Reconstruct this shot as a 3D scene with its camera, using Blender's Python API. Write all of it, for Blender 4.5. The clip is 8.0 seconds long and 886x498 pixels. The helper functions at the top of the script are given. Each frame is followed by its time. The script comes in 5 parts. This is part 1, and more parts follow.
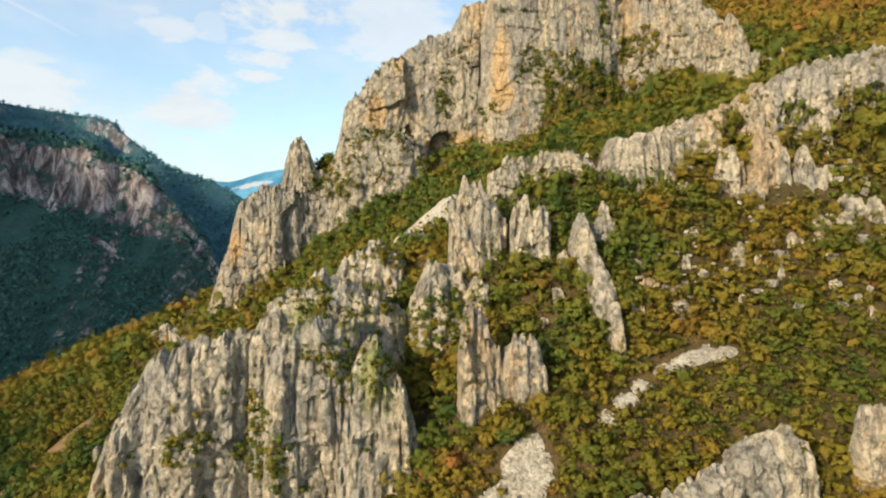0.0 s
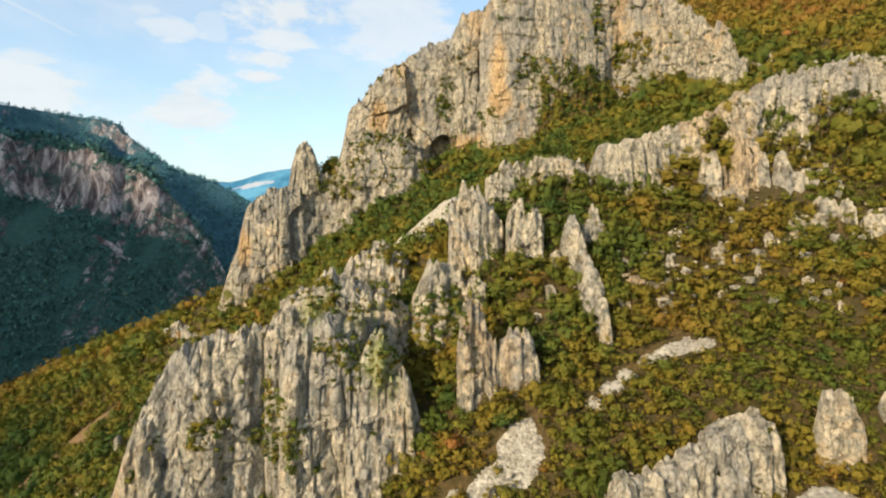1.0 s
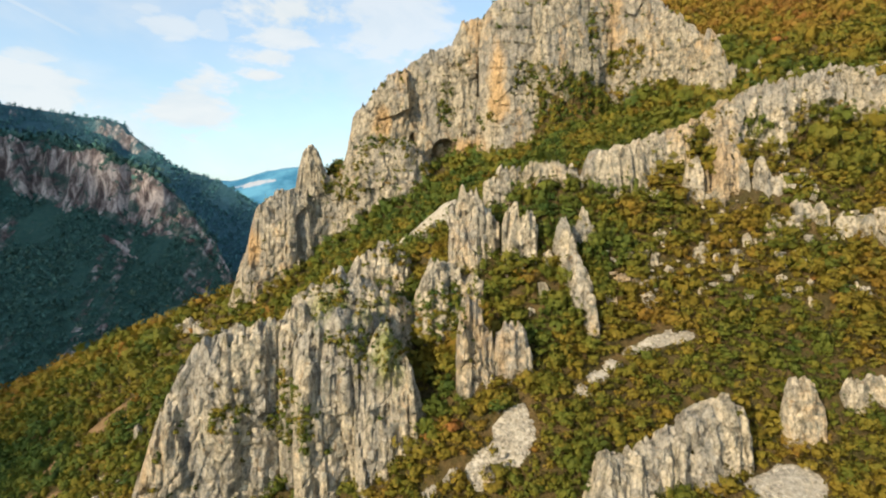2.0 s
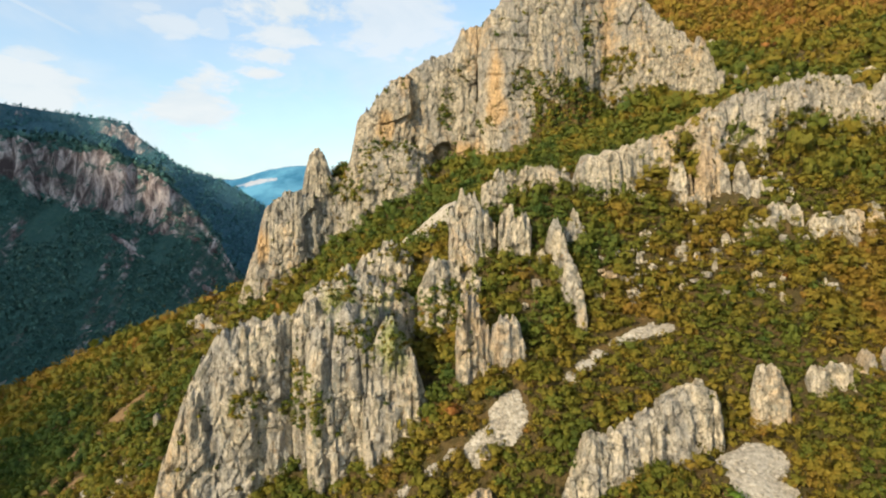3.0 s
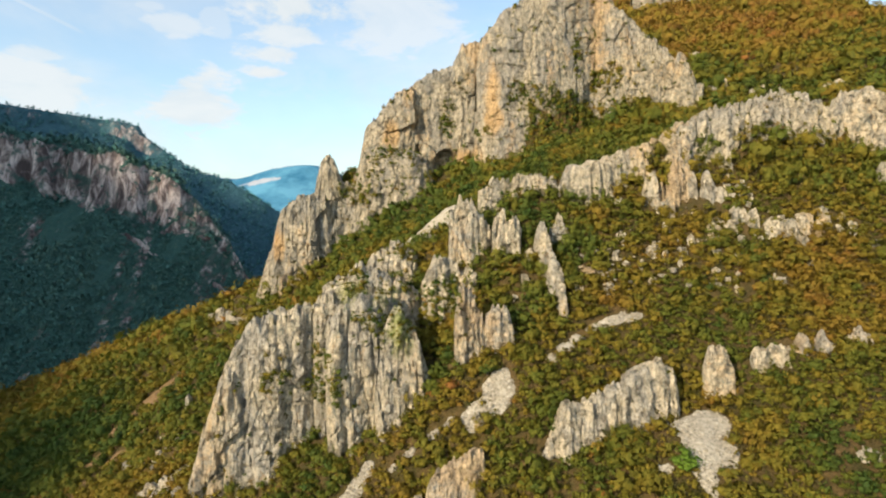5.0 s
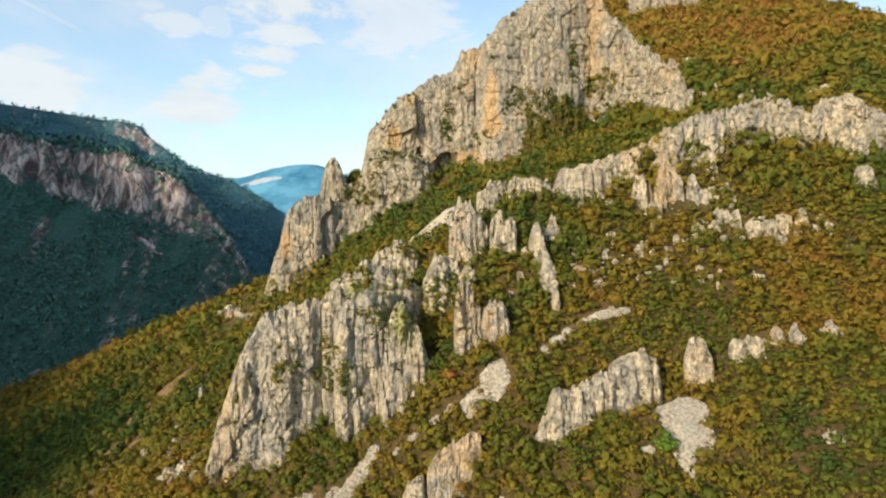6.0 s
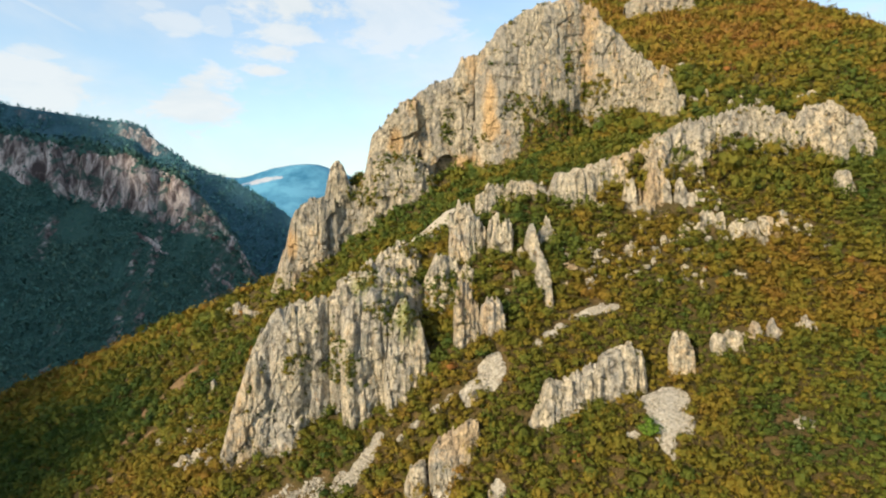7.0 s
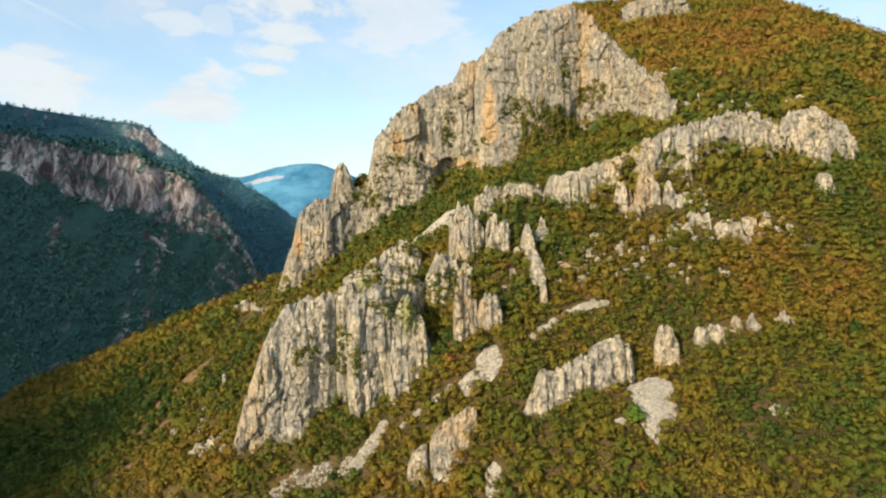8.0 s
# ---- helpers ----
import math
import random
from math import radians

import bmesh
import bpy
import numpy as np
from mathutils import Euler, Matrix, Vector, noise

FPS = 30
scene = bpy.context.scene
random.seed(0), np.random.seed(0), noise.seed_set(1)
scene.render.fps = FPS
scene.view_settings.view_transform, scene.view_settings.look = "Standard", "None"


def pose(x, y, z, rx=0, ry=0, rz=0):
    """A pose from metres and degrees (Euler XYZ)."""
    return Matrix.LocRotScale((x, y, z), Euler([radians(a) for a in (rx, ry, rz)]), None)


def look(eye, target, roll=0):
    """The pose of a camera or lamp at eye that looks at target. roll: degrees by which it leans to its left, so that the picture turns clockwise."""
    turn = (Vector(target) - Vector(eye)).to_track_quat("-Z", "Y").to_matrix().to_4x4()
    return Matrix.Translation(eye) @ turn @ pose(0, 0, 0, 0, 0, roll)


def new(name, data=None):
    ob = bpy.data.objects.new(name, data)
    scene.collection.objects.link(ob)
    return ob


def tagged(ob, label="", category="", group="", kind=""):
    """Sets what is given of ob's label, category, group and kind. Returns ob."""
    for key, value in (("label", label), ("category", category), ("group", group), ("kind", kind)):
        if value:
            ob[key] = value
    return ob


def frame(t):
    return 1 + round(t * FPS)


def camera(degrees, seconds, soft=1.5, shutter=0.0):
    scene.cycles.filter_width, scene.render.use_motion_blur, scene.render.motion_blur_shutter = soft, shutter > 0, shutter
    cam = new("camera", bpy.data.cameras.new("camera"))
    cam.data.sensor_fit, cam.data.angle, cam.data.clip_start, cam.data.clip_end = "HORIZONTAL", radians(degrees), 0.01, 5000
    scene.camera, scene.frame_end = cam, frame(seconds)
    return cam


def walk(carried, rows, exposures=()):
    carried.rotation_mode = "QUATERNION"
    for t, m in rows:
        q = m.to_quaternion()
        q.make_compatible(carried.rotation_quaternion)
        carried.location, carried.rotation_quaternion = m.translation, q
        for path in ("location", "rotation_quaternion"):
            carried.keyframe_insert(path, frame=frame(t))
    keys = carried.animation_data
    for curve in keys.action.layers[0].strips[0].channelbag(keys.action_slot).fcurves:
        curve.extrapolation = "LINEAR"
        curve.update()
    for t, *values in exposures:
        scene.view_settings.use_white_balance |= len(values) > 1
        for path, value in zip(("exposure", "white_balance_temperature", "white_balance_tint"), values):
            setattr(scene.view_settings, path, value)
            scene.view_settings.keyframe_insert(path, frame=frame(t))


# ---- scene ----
cam = camera(76.0, 8.0, soft=2.1)
PATH = [
    (0, (-0.026, -0.007, 100.055), (-0.043, 1.99, 99.953), 0.2),
    (0.5, (0.034, -3.187, 100.298), (0.015, -1.19, 100.195), 0.1),
    (1, (0.153, -6.746, 100.574), (0.132, -4.748, 100.469), 0.0),
    (1.5, (0.286, -10.366, 100.9), (0.262, -8.369, 100.793), -0.0),
    (3, (0.581, -22.356, 101.915), (0.552, -20.359, 101.798), -0.1),
    (3.5, (0.707, -26.549, 102.154), (0.675, -24.552, 102.037), -0.1),
    (4, (0.81, -30.52, 102.431), (0.777, -28.524, 102.311), -0.1),
    (4.5, (0.993, -34.738, 102.675), (0.958, -32.741, 102.555), -0.1),
    (6, (1.415, -47.259, 103.377), (1.376, -45.263, 103.253), -0.1),
    (6.5, (1.489, -51.312, 103.663), (1.449, -49.316, 103.539), -0.1),
    (7, (1.632, -55.492, 104.035), (1.591, -53.496, 103.909), -0.1),
    (7.5, (1.751, -59.503, 104.282), (1.708, -57.507, 104.154), -0.1),
    (8, (1.901, -63.783, 104.579), (1.857, -61.787, 104.45), -0.1),
]
walk(cam, [(t, look(eye, target, roll)) for t, eye, target, roll in PATH], exposures=[(0.0, 0.47), (8.0, 0.46)])

# ---------------------------------------------------------------- light
SUN = Vector((-0.60, -0.68, 0.42)).normalized()


def make_sun():
    data = bpy.data.lights.new("sun", "SUN")
    data.energy, data.angle, data.color = 4.9, radians(2.5), (1.0, 0.82, 0.57)
    ob = new("sun", data)
    ob.rotation_euler = SUN.to_track_quat("Z", "Y").to_euler()
    return ob


make_sun()


def math_node(nt, op, a, b=None, c=None, clamp=False):
    n = nt.nodes.new("ShaderNodeMath")
    n.operation, n.use_clamp = op, clamp
    for i, v in enumerate((a, b, c)):
        if v is None:
            continue
        if isinstance(v, (int, float)):
            n.inputs[i].default_value = v
        else:
            nt.links.new(v, n.inputs[i])
    return n.outputs[0]


def vec_node(nt, op, a, b=None, scale=None):
    n = nt.nodes.new("ShaderNodeVectorMath")
    n.operation = op
    for i, v in enumerate((a, b)):
        if v is None:
            continue
        if isinstance(v, (tuple, list, Vector)):
            n.inputs[i].default_value = v
        else:
            nt.links.new(v, n.inputs[i])
    if scale is not None:
        n.inputs["Scale"].default_value = scale
    return n.outputs["Value"] if op in ("DOT_PRODUCT", "LENGTH", "DISTANCE") else n.outputs[0]


def noise_node(nt, vector, scale, detail=4.0, rough=0.55, distortion=0.0):
    n = nt.nodes.new("ShaderNodeTexNoise")
    n.inputs["Scale"].default_value, n.inputs["Detail"].default_value = scale, detail
    n.inputs["Roughness"].default_value, n.inputs["Distortion"].default_value = rough, distortion
    nt.links.new(vector, n.inputs["Vector"])
    return n.outputs["Fac"]


def ramp_node(nt, fac, stops):
    n = nt.nodes.new("ShaderNodeValToRGB")
    e = n.color_ramp.elements
    e[0].position, e[0].color = stops[0][0], (*stops[0][1], 1)
    e[1].position, e[1].color = stops[-1][0], (*stops[-1][1], 1)
    for p, c in stops[1:-1]:
        e.new(p).color = (*c, 1)
    nt.links.new(fac, n.inputs[0])
    return n.outputs[0]


def mix_node(nt, fac, a, b, mode="MIX"):
    n = nt.nodes.new("ShaderNodeMix")
    n.data_type, n.blend_type = "RGBA", mode
    for sock, v in ((n.inputs[0], fac), (n.inputs[6], a), (n.inputs[7], b)):
        if isinstance(v, (int, float)):
            sock.default_value = v
        elif isinstance(v, tuple):
            sock.default_value = (*v, 1)
        else:
            nt.links.new(v, sock)
    return n.outputs[2]


def step_node(nt, value, lo, hi):
    n = nt.nodes.new("ShaderNodeMapRange")
    n.interpolation_type = "SMOOTHSTEP"
    n.inputs["From Min"].default_value, n.inputs["From Max"].default_value = lo, hi
    nt.links.new(value, n.inputs["Value"])
    return n.outputs["Result"]


def make_world():
    w = bpy.data.worlds.new("sky")
    w.use_nodes = True
    scene.world = w
    nt = w.node_tree
    bg = nt.nodes["Background"]
    sky = nt.nodes.new("ShaderNodeTexSky")
    sky.sky_type, sky.sun_disc = "NISHITA", False
    sky.sun_elevation, sky.sun_rotation = math.asin(SUN.z), math.atan2(SUN.x, SUN.y)
    sky.air_density, sky.dust_density, sky.ozone_density = 1.0, 1.2, 1.5
    way = nt.nodes.new("ShaderNodeTexCoord").outputs["Generated"]
    # thin high veil and a few fair-weather clouds
    stretched = vec_node(nt, "MULTIPLY", way, (1.0, 1.0, 2.2))
    fluff = noise_node(nt, stretched, 7.0, 7.0, 0.6, 0.4)
    fine = noise_node(nt, stretched, 22.0, 5.0, 0.6)
    veil = step_node(nt, noise_node(nt, stretched, 3.1, 5.0, 0.55, 0.3), 0.42, 0.72)
    mask = math_node(nt, "MULTIPLY_ADD", veil, 0.45, 0.24)
    # direction (x, z per unit ahead), half width, half height
    for cx, cz, rx, rz, full in ((-0.278, 0.360, 0.077, 0.034, 0.95), (-0.286, 0.313, 0.048, 0.020, 0.85), (-0.313, 0.277, 0.042, 0.013, 0.90), (-0.323, 0.248, 0.033, 0.010, 0.95),
                                 (-0.462, 0.199, 0.069, 0.055, 0.90), (-0.731, 0.226, 0.075, 0.041, 0.85), (-0.726, 0.282, 0.033, 0.013, 0.75), (-0.492, 0.330, 0.038, 0.015, 0.70),
                                 (-0.413, 0.337, 0.018, 0.018, 0.50), (-0.094, 0.341, 0.103, 0.056, 0.75), (-0.532, 0.365, 0.018, 0.010, 0.60), (-0.303, 0.105, 0.066, 0.021, 0.40),
                                 (-0.223, 0.226, 0.152, 0.038, 0.35), (0.753, 0.356, 0.061, 0.019, 0.70), (-0.084, 0.197, 0.058, 0.008, 0.50), (0.1, 0.55, 0.3, 0.1, 0.6)):
        mid = Vector((cx, 1.0, cz)).normalized()
        off = vec_node(nt, "SUBTRACT", way, tuple(mid))
        off = vec_node(nt, "DIVIDE", off, (rx, 0.25, rz))
        r = vec_node(nt, "LENGTH", off)
        edge = math_node(nt, "ADD", r, math_node(nt, "MULTIPLY_ADD", fluff, -3.2, 1.6))
        edge = math_node(nt, "ADD", edge, math_node(nt, "MULTIPLY_ADD", fine, -1.4, 0.7))
        blob = math_node(nt, "MULTIPLY", math_node(nt, "SUBTRACT", 1.0, step_node(nt, edge, 0.4, 1.3)), full)
        mask = math_node(nt, "MAXIMUM", mask, blob)
    # a thin vapour trail
    a, b = Vector((-0.800, 1.0, 0.395)), Vector((-0.640, 1.0, 0.315))
    across = (b - a).cross(Vector((0, 1, 0))).normalized()
    off = math_node(nt, "ABSOLUTE", vec_node(nt, "DOT_PRODUCT", vec_node(nt, "SUBTRACT", way, tuple(((a + b) / 2).normalized())), tuple(across)))
    near = vec_node(nt, "DISTANCE", way, tuple(((a + b) / 2).normalized()))
    trail = math_node(nt, "MULTIPLY", step_node(nt, off, 0.006, 0.001), step_node(nt, near, 0.085, 0.03))
    mask = math_node(nt, "MAXIMUM", mask, math_node(nt, "MULTIPLY", trail, 0.5))
    cloud = ramp_node(nt, fluff, ((0.3, (4.0, 4.5, 4.8)), (0.6, (4.95, 5.1, 5.1))))
    blue = mix_node(nt, 1.0, sky.outputs[0], (1.32, 1.46, 1.42), "MULTIPLY")
    nt.links.new(mix_node(nt, mask, blue, cloud), bg.inputs["Color"])
    bg.inputs["Strength"].default_value = 0.13
    return w


make_world()

# ---------------------------------------------------------------- noise and meshes


def hash3(i, j, k, seed):
    n = (i * 73856093) ^ (j * 19349663) ^ (k * 83492791) ^ (seed * 2654435761)
    n = (n ^ (n >> 13)) * 1274126177 & 0x7FFFFFFF
    n = (n ^ (n >> 16)) * 668265263 & 0x7FFFFFFF
    return ((n ^ (n >> 15)) & 0xFFFF) / 32767.5 - 1.0


def vnoise(x, y, z, seed=0):
    """Smooth noise in -1..1 on arrays."""
    x, y, z = np.broadcast_arrays(np.asarray(x, float), np.asarray(y, float), np.asarray(z, float))
    i, j, k = np.floor(x).astype(np.int64), np.floor(y).astype(np.int64), np.floor(z).astype(np.int64)
    fx, fy, fz = x - i, y - j, z - k
    fx, fy, fz = (f * f * f * (f * (f * 6 - 15) + 10) for f in (fx, fy, fz))
    out = 0
    for a in (0, 1):
        for b in (0, 1):
            for c in (0, 1):
                out = out + (fx if a else 1 - fx) * (fy if b else 1 - fy) * (fz if c else 1 - fz) * hash3(i + a, j + b, k + c, seed)
    return out


def fbm(x, y, z, seed=0, octaves=4):
    out, amp = 0, 1.0
    for o in range(octaves):
        f = 2.03 ** o
        out = out + amp * vnoise(x * f, y * f, z * f, seed + o)
        amp *= 0.5
    return out


def ridged(x, y, z, seed=0, octaves=3):
    out, amp = 0, 1.0
    for o in range(octaves):
        f = 2.1 ** o
        out = out + amp * (1 - 2 * np.abs(vnoise(x * f, y * f, z * f, seed + o)))
        amp *= 0.5
    return out


def blocks(x, y, z, seed=0):
    """Broken-block relief: each cell has its own offset and tilt. Returns the relief and the distance to the cell's joint."""
    x, y, z = np.broadcast_arrays(np.asarray(x, float), np.asarray(y, float), np.asarray(z, float))
    i, j, k = np.floor(x).astype(np.int64), np.floor(y).astype(np.int64), np.floor(z).astype(np.int64)
    f1, f2, val = np.full(x.shape, 9.0), np.full(x.shape, 9.0), np.zeros(x.shape)
    for a in (-1, 0, 1):
        for b in (-1, 0, 1):
            for c in (-1, 0, 1):
                ci, cj, ck = i + a, j + b, k + c
                dx = x - ci - 0.5 - 0.45 * hash3(ci, cj, ck, seed)
                dy = y - cj - 0.5 - 0.45 * hash3(ci, cj, ck, seed + 1)
                dz = z - ck - 0.5 - 0.45 * hash3(ci, cj, ck, seed + 2)
                d = dx * dx + dy * dy + dz * dz
                near = d < f1
                f2 = np.where(near, f1, np.minimum(f2, d))
                v = 0.8 * hash3(ci, cj, ck, seed + 3) + 1.1 * (dx * hash3(ci, cj, ck, seed + 4) + dz * hash3(ci, cj, ck, seed + 5))
                val = np.where(near, v, val)
                f1 = np.where(near, d, f1)
    return val, np.sqrt(f2) - np.sqrt(f1)


def smoothstep(a, b, x):
    t = np.clip((x - a) / (b - a), 0, 1)
    return t * t * (3 - 2 * t)


def smin(a, b, k):
    h = np.clip(0.5 + 0.5 * (b - a) / k, 0, 1)
    return b * (1 - h) + a * h - k * h * (1 - h)


def mesh_from(name, verts, quads, smooth=True, tone=None, normals=None):
    """A mesh of quads from arrays; tone: one number a face."""
    verts, quads = np.asarray(verts, np.float32).reshape(-1, 3), np.asarray(quads, np.int32).reshape(-1, 4)
    me = bpy.data.meshes.new(name)
    me.vertices.add(len(verts))
    me.vertices.foreach_set("co", verts.ravel())
    me.loops.add(quads.size)
    me.loops.foreach_set("vertex_index", quads.ravel())
    me.polygons.add(len(quads))
    me.polygons.foreach_set("loop_start", np.arange(0, quads.size, 4, dtype=np.int32))
    me.polygons.foreach_set("use_smooth", np.full(len(quads), smooth))
    if tone is not None:
        me.attributes.new("tone", "FLOAT", "FACE").data.foreach_set("value", np.asarray(tone, np.float32))
    if normals is not None:
        me.attributes.new("custom_normal", "FLOAT_VECTOR", "POINT").data.foreach_set("vector", np.asarray(normals, np.float32).ravel())
    me.update(calc_edges=True)
    return me


def grid_quads(n, m):
    a = np.arange(n * m).reshape(n, m)
    return np.stack((a[:-1, :-1], a[1:, :-1], a[1:, 1:], a[:-1, 1:]), -1).reshape(-1, 4)


# ---------------------------------------------------------------- materials
def material(name, roughness=0.9):
    m = bpy.data.materials.new(name)
    m.use_nodes = True
    nt = m.node_tree
    b = nt.nodes["Principled BSDF"]
    b.inputs["Roughness"].default_value = roughness
    b.inputs["Specular IOR Level"].default_value = 0.25
    place = nt.nodes.new("ShaderNodeNewGeometry").outputs["Position"]
    return m, nt, b, place


def bump(nt, b, height, distance, strength=1.0, normal=None):
    n = nt.nodes.new("ShaderNodeBump")
    n.inputs["Distance"].default_value, n.inputs["Strength"].default_value = distance, strength
    nt.links.new(height, n.inputs["Height"])
    if normal is not None:
        nt.links.new(normal, n.inputs["Normal"])
    nt.links.new(n.outputs[0], b.inputs["Normal"])
    return n.outputs[0]


def rock_material(name, warm=0.5, pale=1.0, stains=(), moss=()):
    """Warm grey limestone: cream faces, grey weathered sheets, dark joints and pits, ochre and moss; stains, moss: (centre, radii)."""
    m, nt, b, p = material(name, 0.92)
    wob = nt.nodes.new("ShaderNodeTexNoise")
    wob.inputs["Scale"].default_value, wob.inputs["Detail"].default_value = 0.25, 5.0
    nt.links.new(p, wob.inputs["Vector"])
    bent = vec_node(nt, "ADD", p, vec_node(nt, "SCALE", wob.outputs["Color"], scale=2.0))
    tall = vec_node(nt, "MULTIPLY", bent, (1.0, 1.0, 0.22))
    broad = noise_node(nt, vec_node(nt, "MULTIPLY", p, (1.0, 1.0, 0.4)), 0.06, 4.0, 0.6, 0.5)
    streak = noise_node(nt, tall, 0.5, 9.0, 0.72, 0.2)
    grain = noise_node(nt, p, 1.6, 10.0, 0.8)
    mott = noise_node(nt, bent, 0.5, 9.0, 0.74, 0.3)

    def joints(scale, squash, width):
        cell = nt.nodes.new("ShaderNodeTexVoronoi")
        cell.feature = "DISTANCE_TO_EDGE"
        cell.inputs["Scale"].default_value = scale
        nt.links.new(vec_node(nt, "MULTIPLY", bent, (1.0, 1.0, squash)), cell.inputs["Vector"])
        return step_node(nt, math_node(nt, "ADD", cell.outputs["Distance"], math_node(nt, "MULTIPLY_ADD", grain, 0.3, -0.15)), width, 0.0)

    joint = math_node(nt, "MAXIMUM", joints(0.30, 0.3, 0.05), math_node(nt, "MULTIPLY", joints(0.9, 0.5, 0.08), 0.6))
    base = ramp_node(nt, math_node(nt, "ADD", math_node(nt, "MULTIPLY", streak, 0.42), math_node(nt, "MULTIPLY", mott, 0.58)),
                     ((0.38, (0.20 * pale, 0.215 * pale, 0.185 * pale)), (0.45, (0.43 * pale, 0.395 * pale, 0.310 * pale)),
                      (0.50, (0.62 * pale, 0.54 * pale, 0.405 * pale)), (0.58, (0.80 * pale, 0.70 * pale, 0.53 * pale))))
    grey = math_node(nt, "MULTIPLY", step_node(nt, noise_node(nt, vec_node(nt, "MULTIPLY", bent, (1.0, 1.0, 0.45)), 0.11, 8.0, 0.7, 0.4), 0.46, 0.58), 0.62)
    base = mix_node(nt, grey, base, mix_node(nt, mott, (0.20 * pale, 0.20 * pale, 0.19 * pale), (0.55 * pale, 0.53 * pale, 0.49 * pale)))
    ochre = math_node(nt, "MULTIPLY", step_node(nt, math_node(nt, "ADD", broad, math_node(nt, "MULTIPLY_ADD", mott, 0.5, -0.25)), 0.53, 0.68), warm)
    for (cx, cy, cz), (rx, ry, rz) in stains:
        r = vec_node(nt, "LENGTH", vec_node(nt, "DIVIDE", vec_node(nt, "SUBTRACT", bent, (cx + 1, cy + 1, cz + 1)), (rx, ry, rz)))
        r = math_node(nt, "ADD", r, math_node(nt, "MULTIPLY_ADD", streak, 1.6, -0.8))
        ochre = math_node(nt, "MAXIMUM", ochre, math_node(nt, "MULTIPLY", step_node(nt, r, 1.2, 0.5), 0.85))
    base = mix_node(nt, ochre, base, mix_node(nt, mott, (0.40, 0.25, 0.11), (0.68, 0.46, 0.23)))
    lichen = math_node(nt, "MULTIPLY", step_node(nt, noise_node(nt, bent, 0.24, 9.0, 0.78), 0.56, 0.66), 0.5)
    base = mix_node(nt, lichen, base, (0.16, 0.15, 0.075))
    rust = math_node(nt, "MULTIPLY", step_node(nt, noise_node(nt, vec_node(nt, "MULTIPLY", bent, (1.0, 1.0, 0.7)), 0.38, 7.0, 0.72, 0.4), 0.60, 0.67), 0.7)
    base = mix_node(nt, rust, base, (0.30, 0.19, 0.09))
    for (cx, cy, cz), (rx, ry, rz) in moss:
        r = vec_node(nt, "LENGTH", vec_node(nt, "DIVIDE", vec_node(nt, "SUBTRACT", bent, (cx + 1, cy + 1, cz + 1)), (rx, ry, rz)))
        r = math_node(nt, "ADD", r, math_node(nt, "MULTIPLY_ADD", mott, 3.0, -1.5))
        base = mix_node(nt, math_node(nt, "MULTIPLY", step_node(nt, r, 1.2, 0.3), 0.75), base, (0.22, 0.25, 0.04))
    base = mix_node(nt, math_node(nt, "MULTIPLY", joint, 0.28), base, (0.10, 0.09, 0.07))
    pits = step_node(nt, noise_node(nt, vec_node(nt, "MULTIPLY", bent, (1.0, 1.0, 0.6)), 0.85, 8.0, 0.75), 0.445, 0.37)
    base = mix_node(nt, math_node(nt, "MULTIPLY", pits, 0.6), base, (0.10, 0.09, 0.06))
    tint = ramp_node(nt, grain, ((0.36, (0.55, 0.55, 0.55)), (0.47, (1.0, 1.0, 1.0)), (0.64, (1.25, 1.24, 1.2))))
    nt.links.new(mix_node(nt, 1.0, base, tint, "MULTIPLY"), b.inputs["Base Color"])
    h = math_node(nt, "ADD", math_node(nt, "ADD", math_node(nt, "MULTIPLY", mott, 0.6), math_node(nt, "MULTIPLY", streak, 0.3)), math_node(nt, "MULTIPLY", grain, 0.9))
    h = math_node(nt, "SUBTRACT", h, math_node(nt, "MULTIPLY", joint, 0.35))
    h = math_node(nt, "SUBTRACT", h, math_node(nt, "MULTIPLY", pits, 0.4))
    bump(nt, b, h, 0.6, 1.0)
    return m


def ground_material():
    m, nt, b, p = material("hillside_soil", 0.95)
    big = noise_node(nt, p, 0.03, 5.0, 0.6)
    mid = noise_node(nt, p, 0.35, 6.0, 0.65)
    fine = noise_node(nt, p, 2.5, 6.0, 0.7)
    base = ramp_node(nt, mid, ((0.30, (0.040, 0.042, 0.010)), (0.50, (0.082, 0.060, 0.020)), (0.66, (0.140, 0.092, 0.036)), (0.82, (0.20, 0.15, 0.09))))
    base = mix_node(nt, math_node(nt, "MULTIPLY", step_node(nt, big, 0.56, 0.70), 0.3), base, (0.15, 0.095, 0.040))
    tint = ramp_node(nt, fine, ((0.3, (0.65, 0.65, 0.65)), (0.7, (1.3, 1.3, 1.3))))
    nt.links.new(mix_node(nt, 1.0, base, tint, "MULTIPLY"), b.inputs["Base Color"])
    bump(nt, b, math_node(nt, "ADD", mid, fine), 0.6)
    return m


def bare_material():
    m, nt, b, p = material("bare_rusty_soil", 0.95)
    g = noise_node(nt, p, 0.5, 7.0, 0.7)
    nt.links.new(ramp_node(nt, g, ((0.3, (0.08, 0.058, 0.028)), (0.5, (0.18, 0.112, 0.050)), (0.75, (0.30, 0.20, 0.11)))), b.inputs["Base Color"])
    bump(nt, b, g, 0.5)
    return m


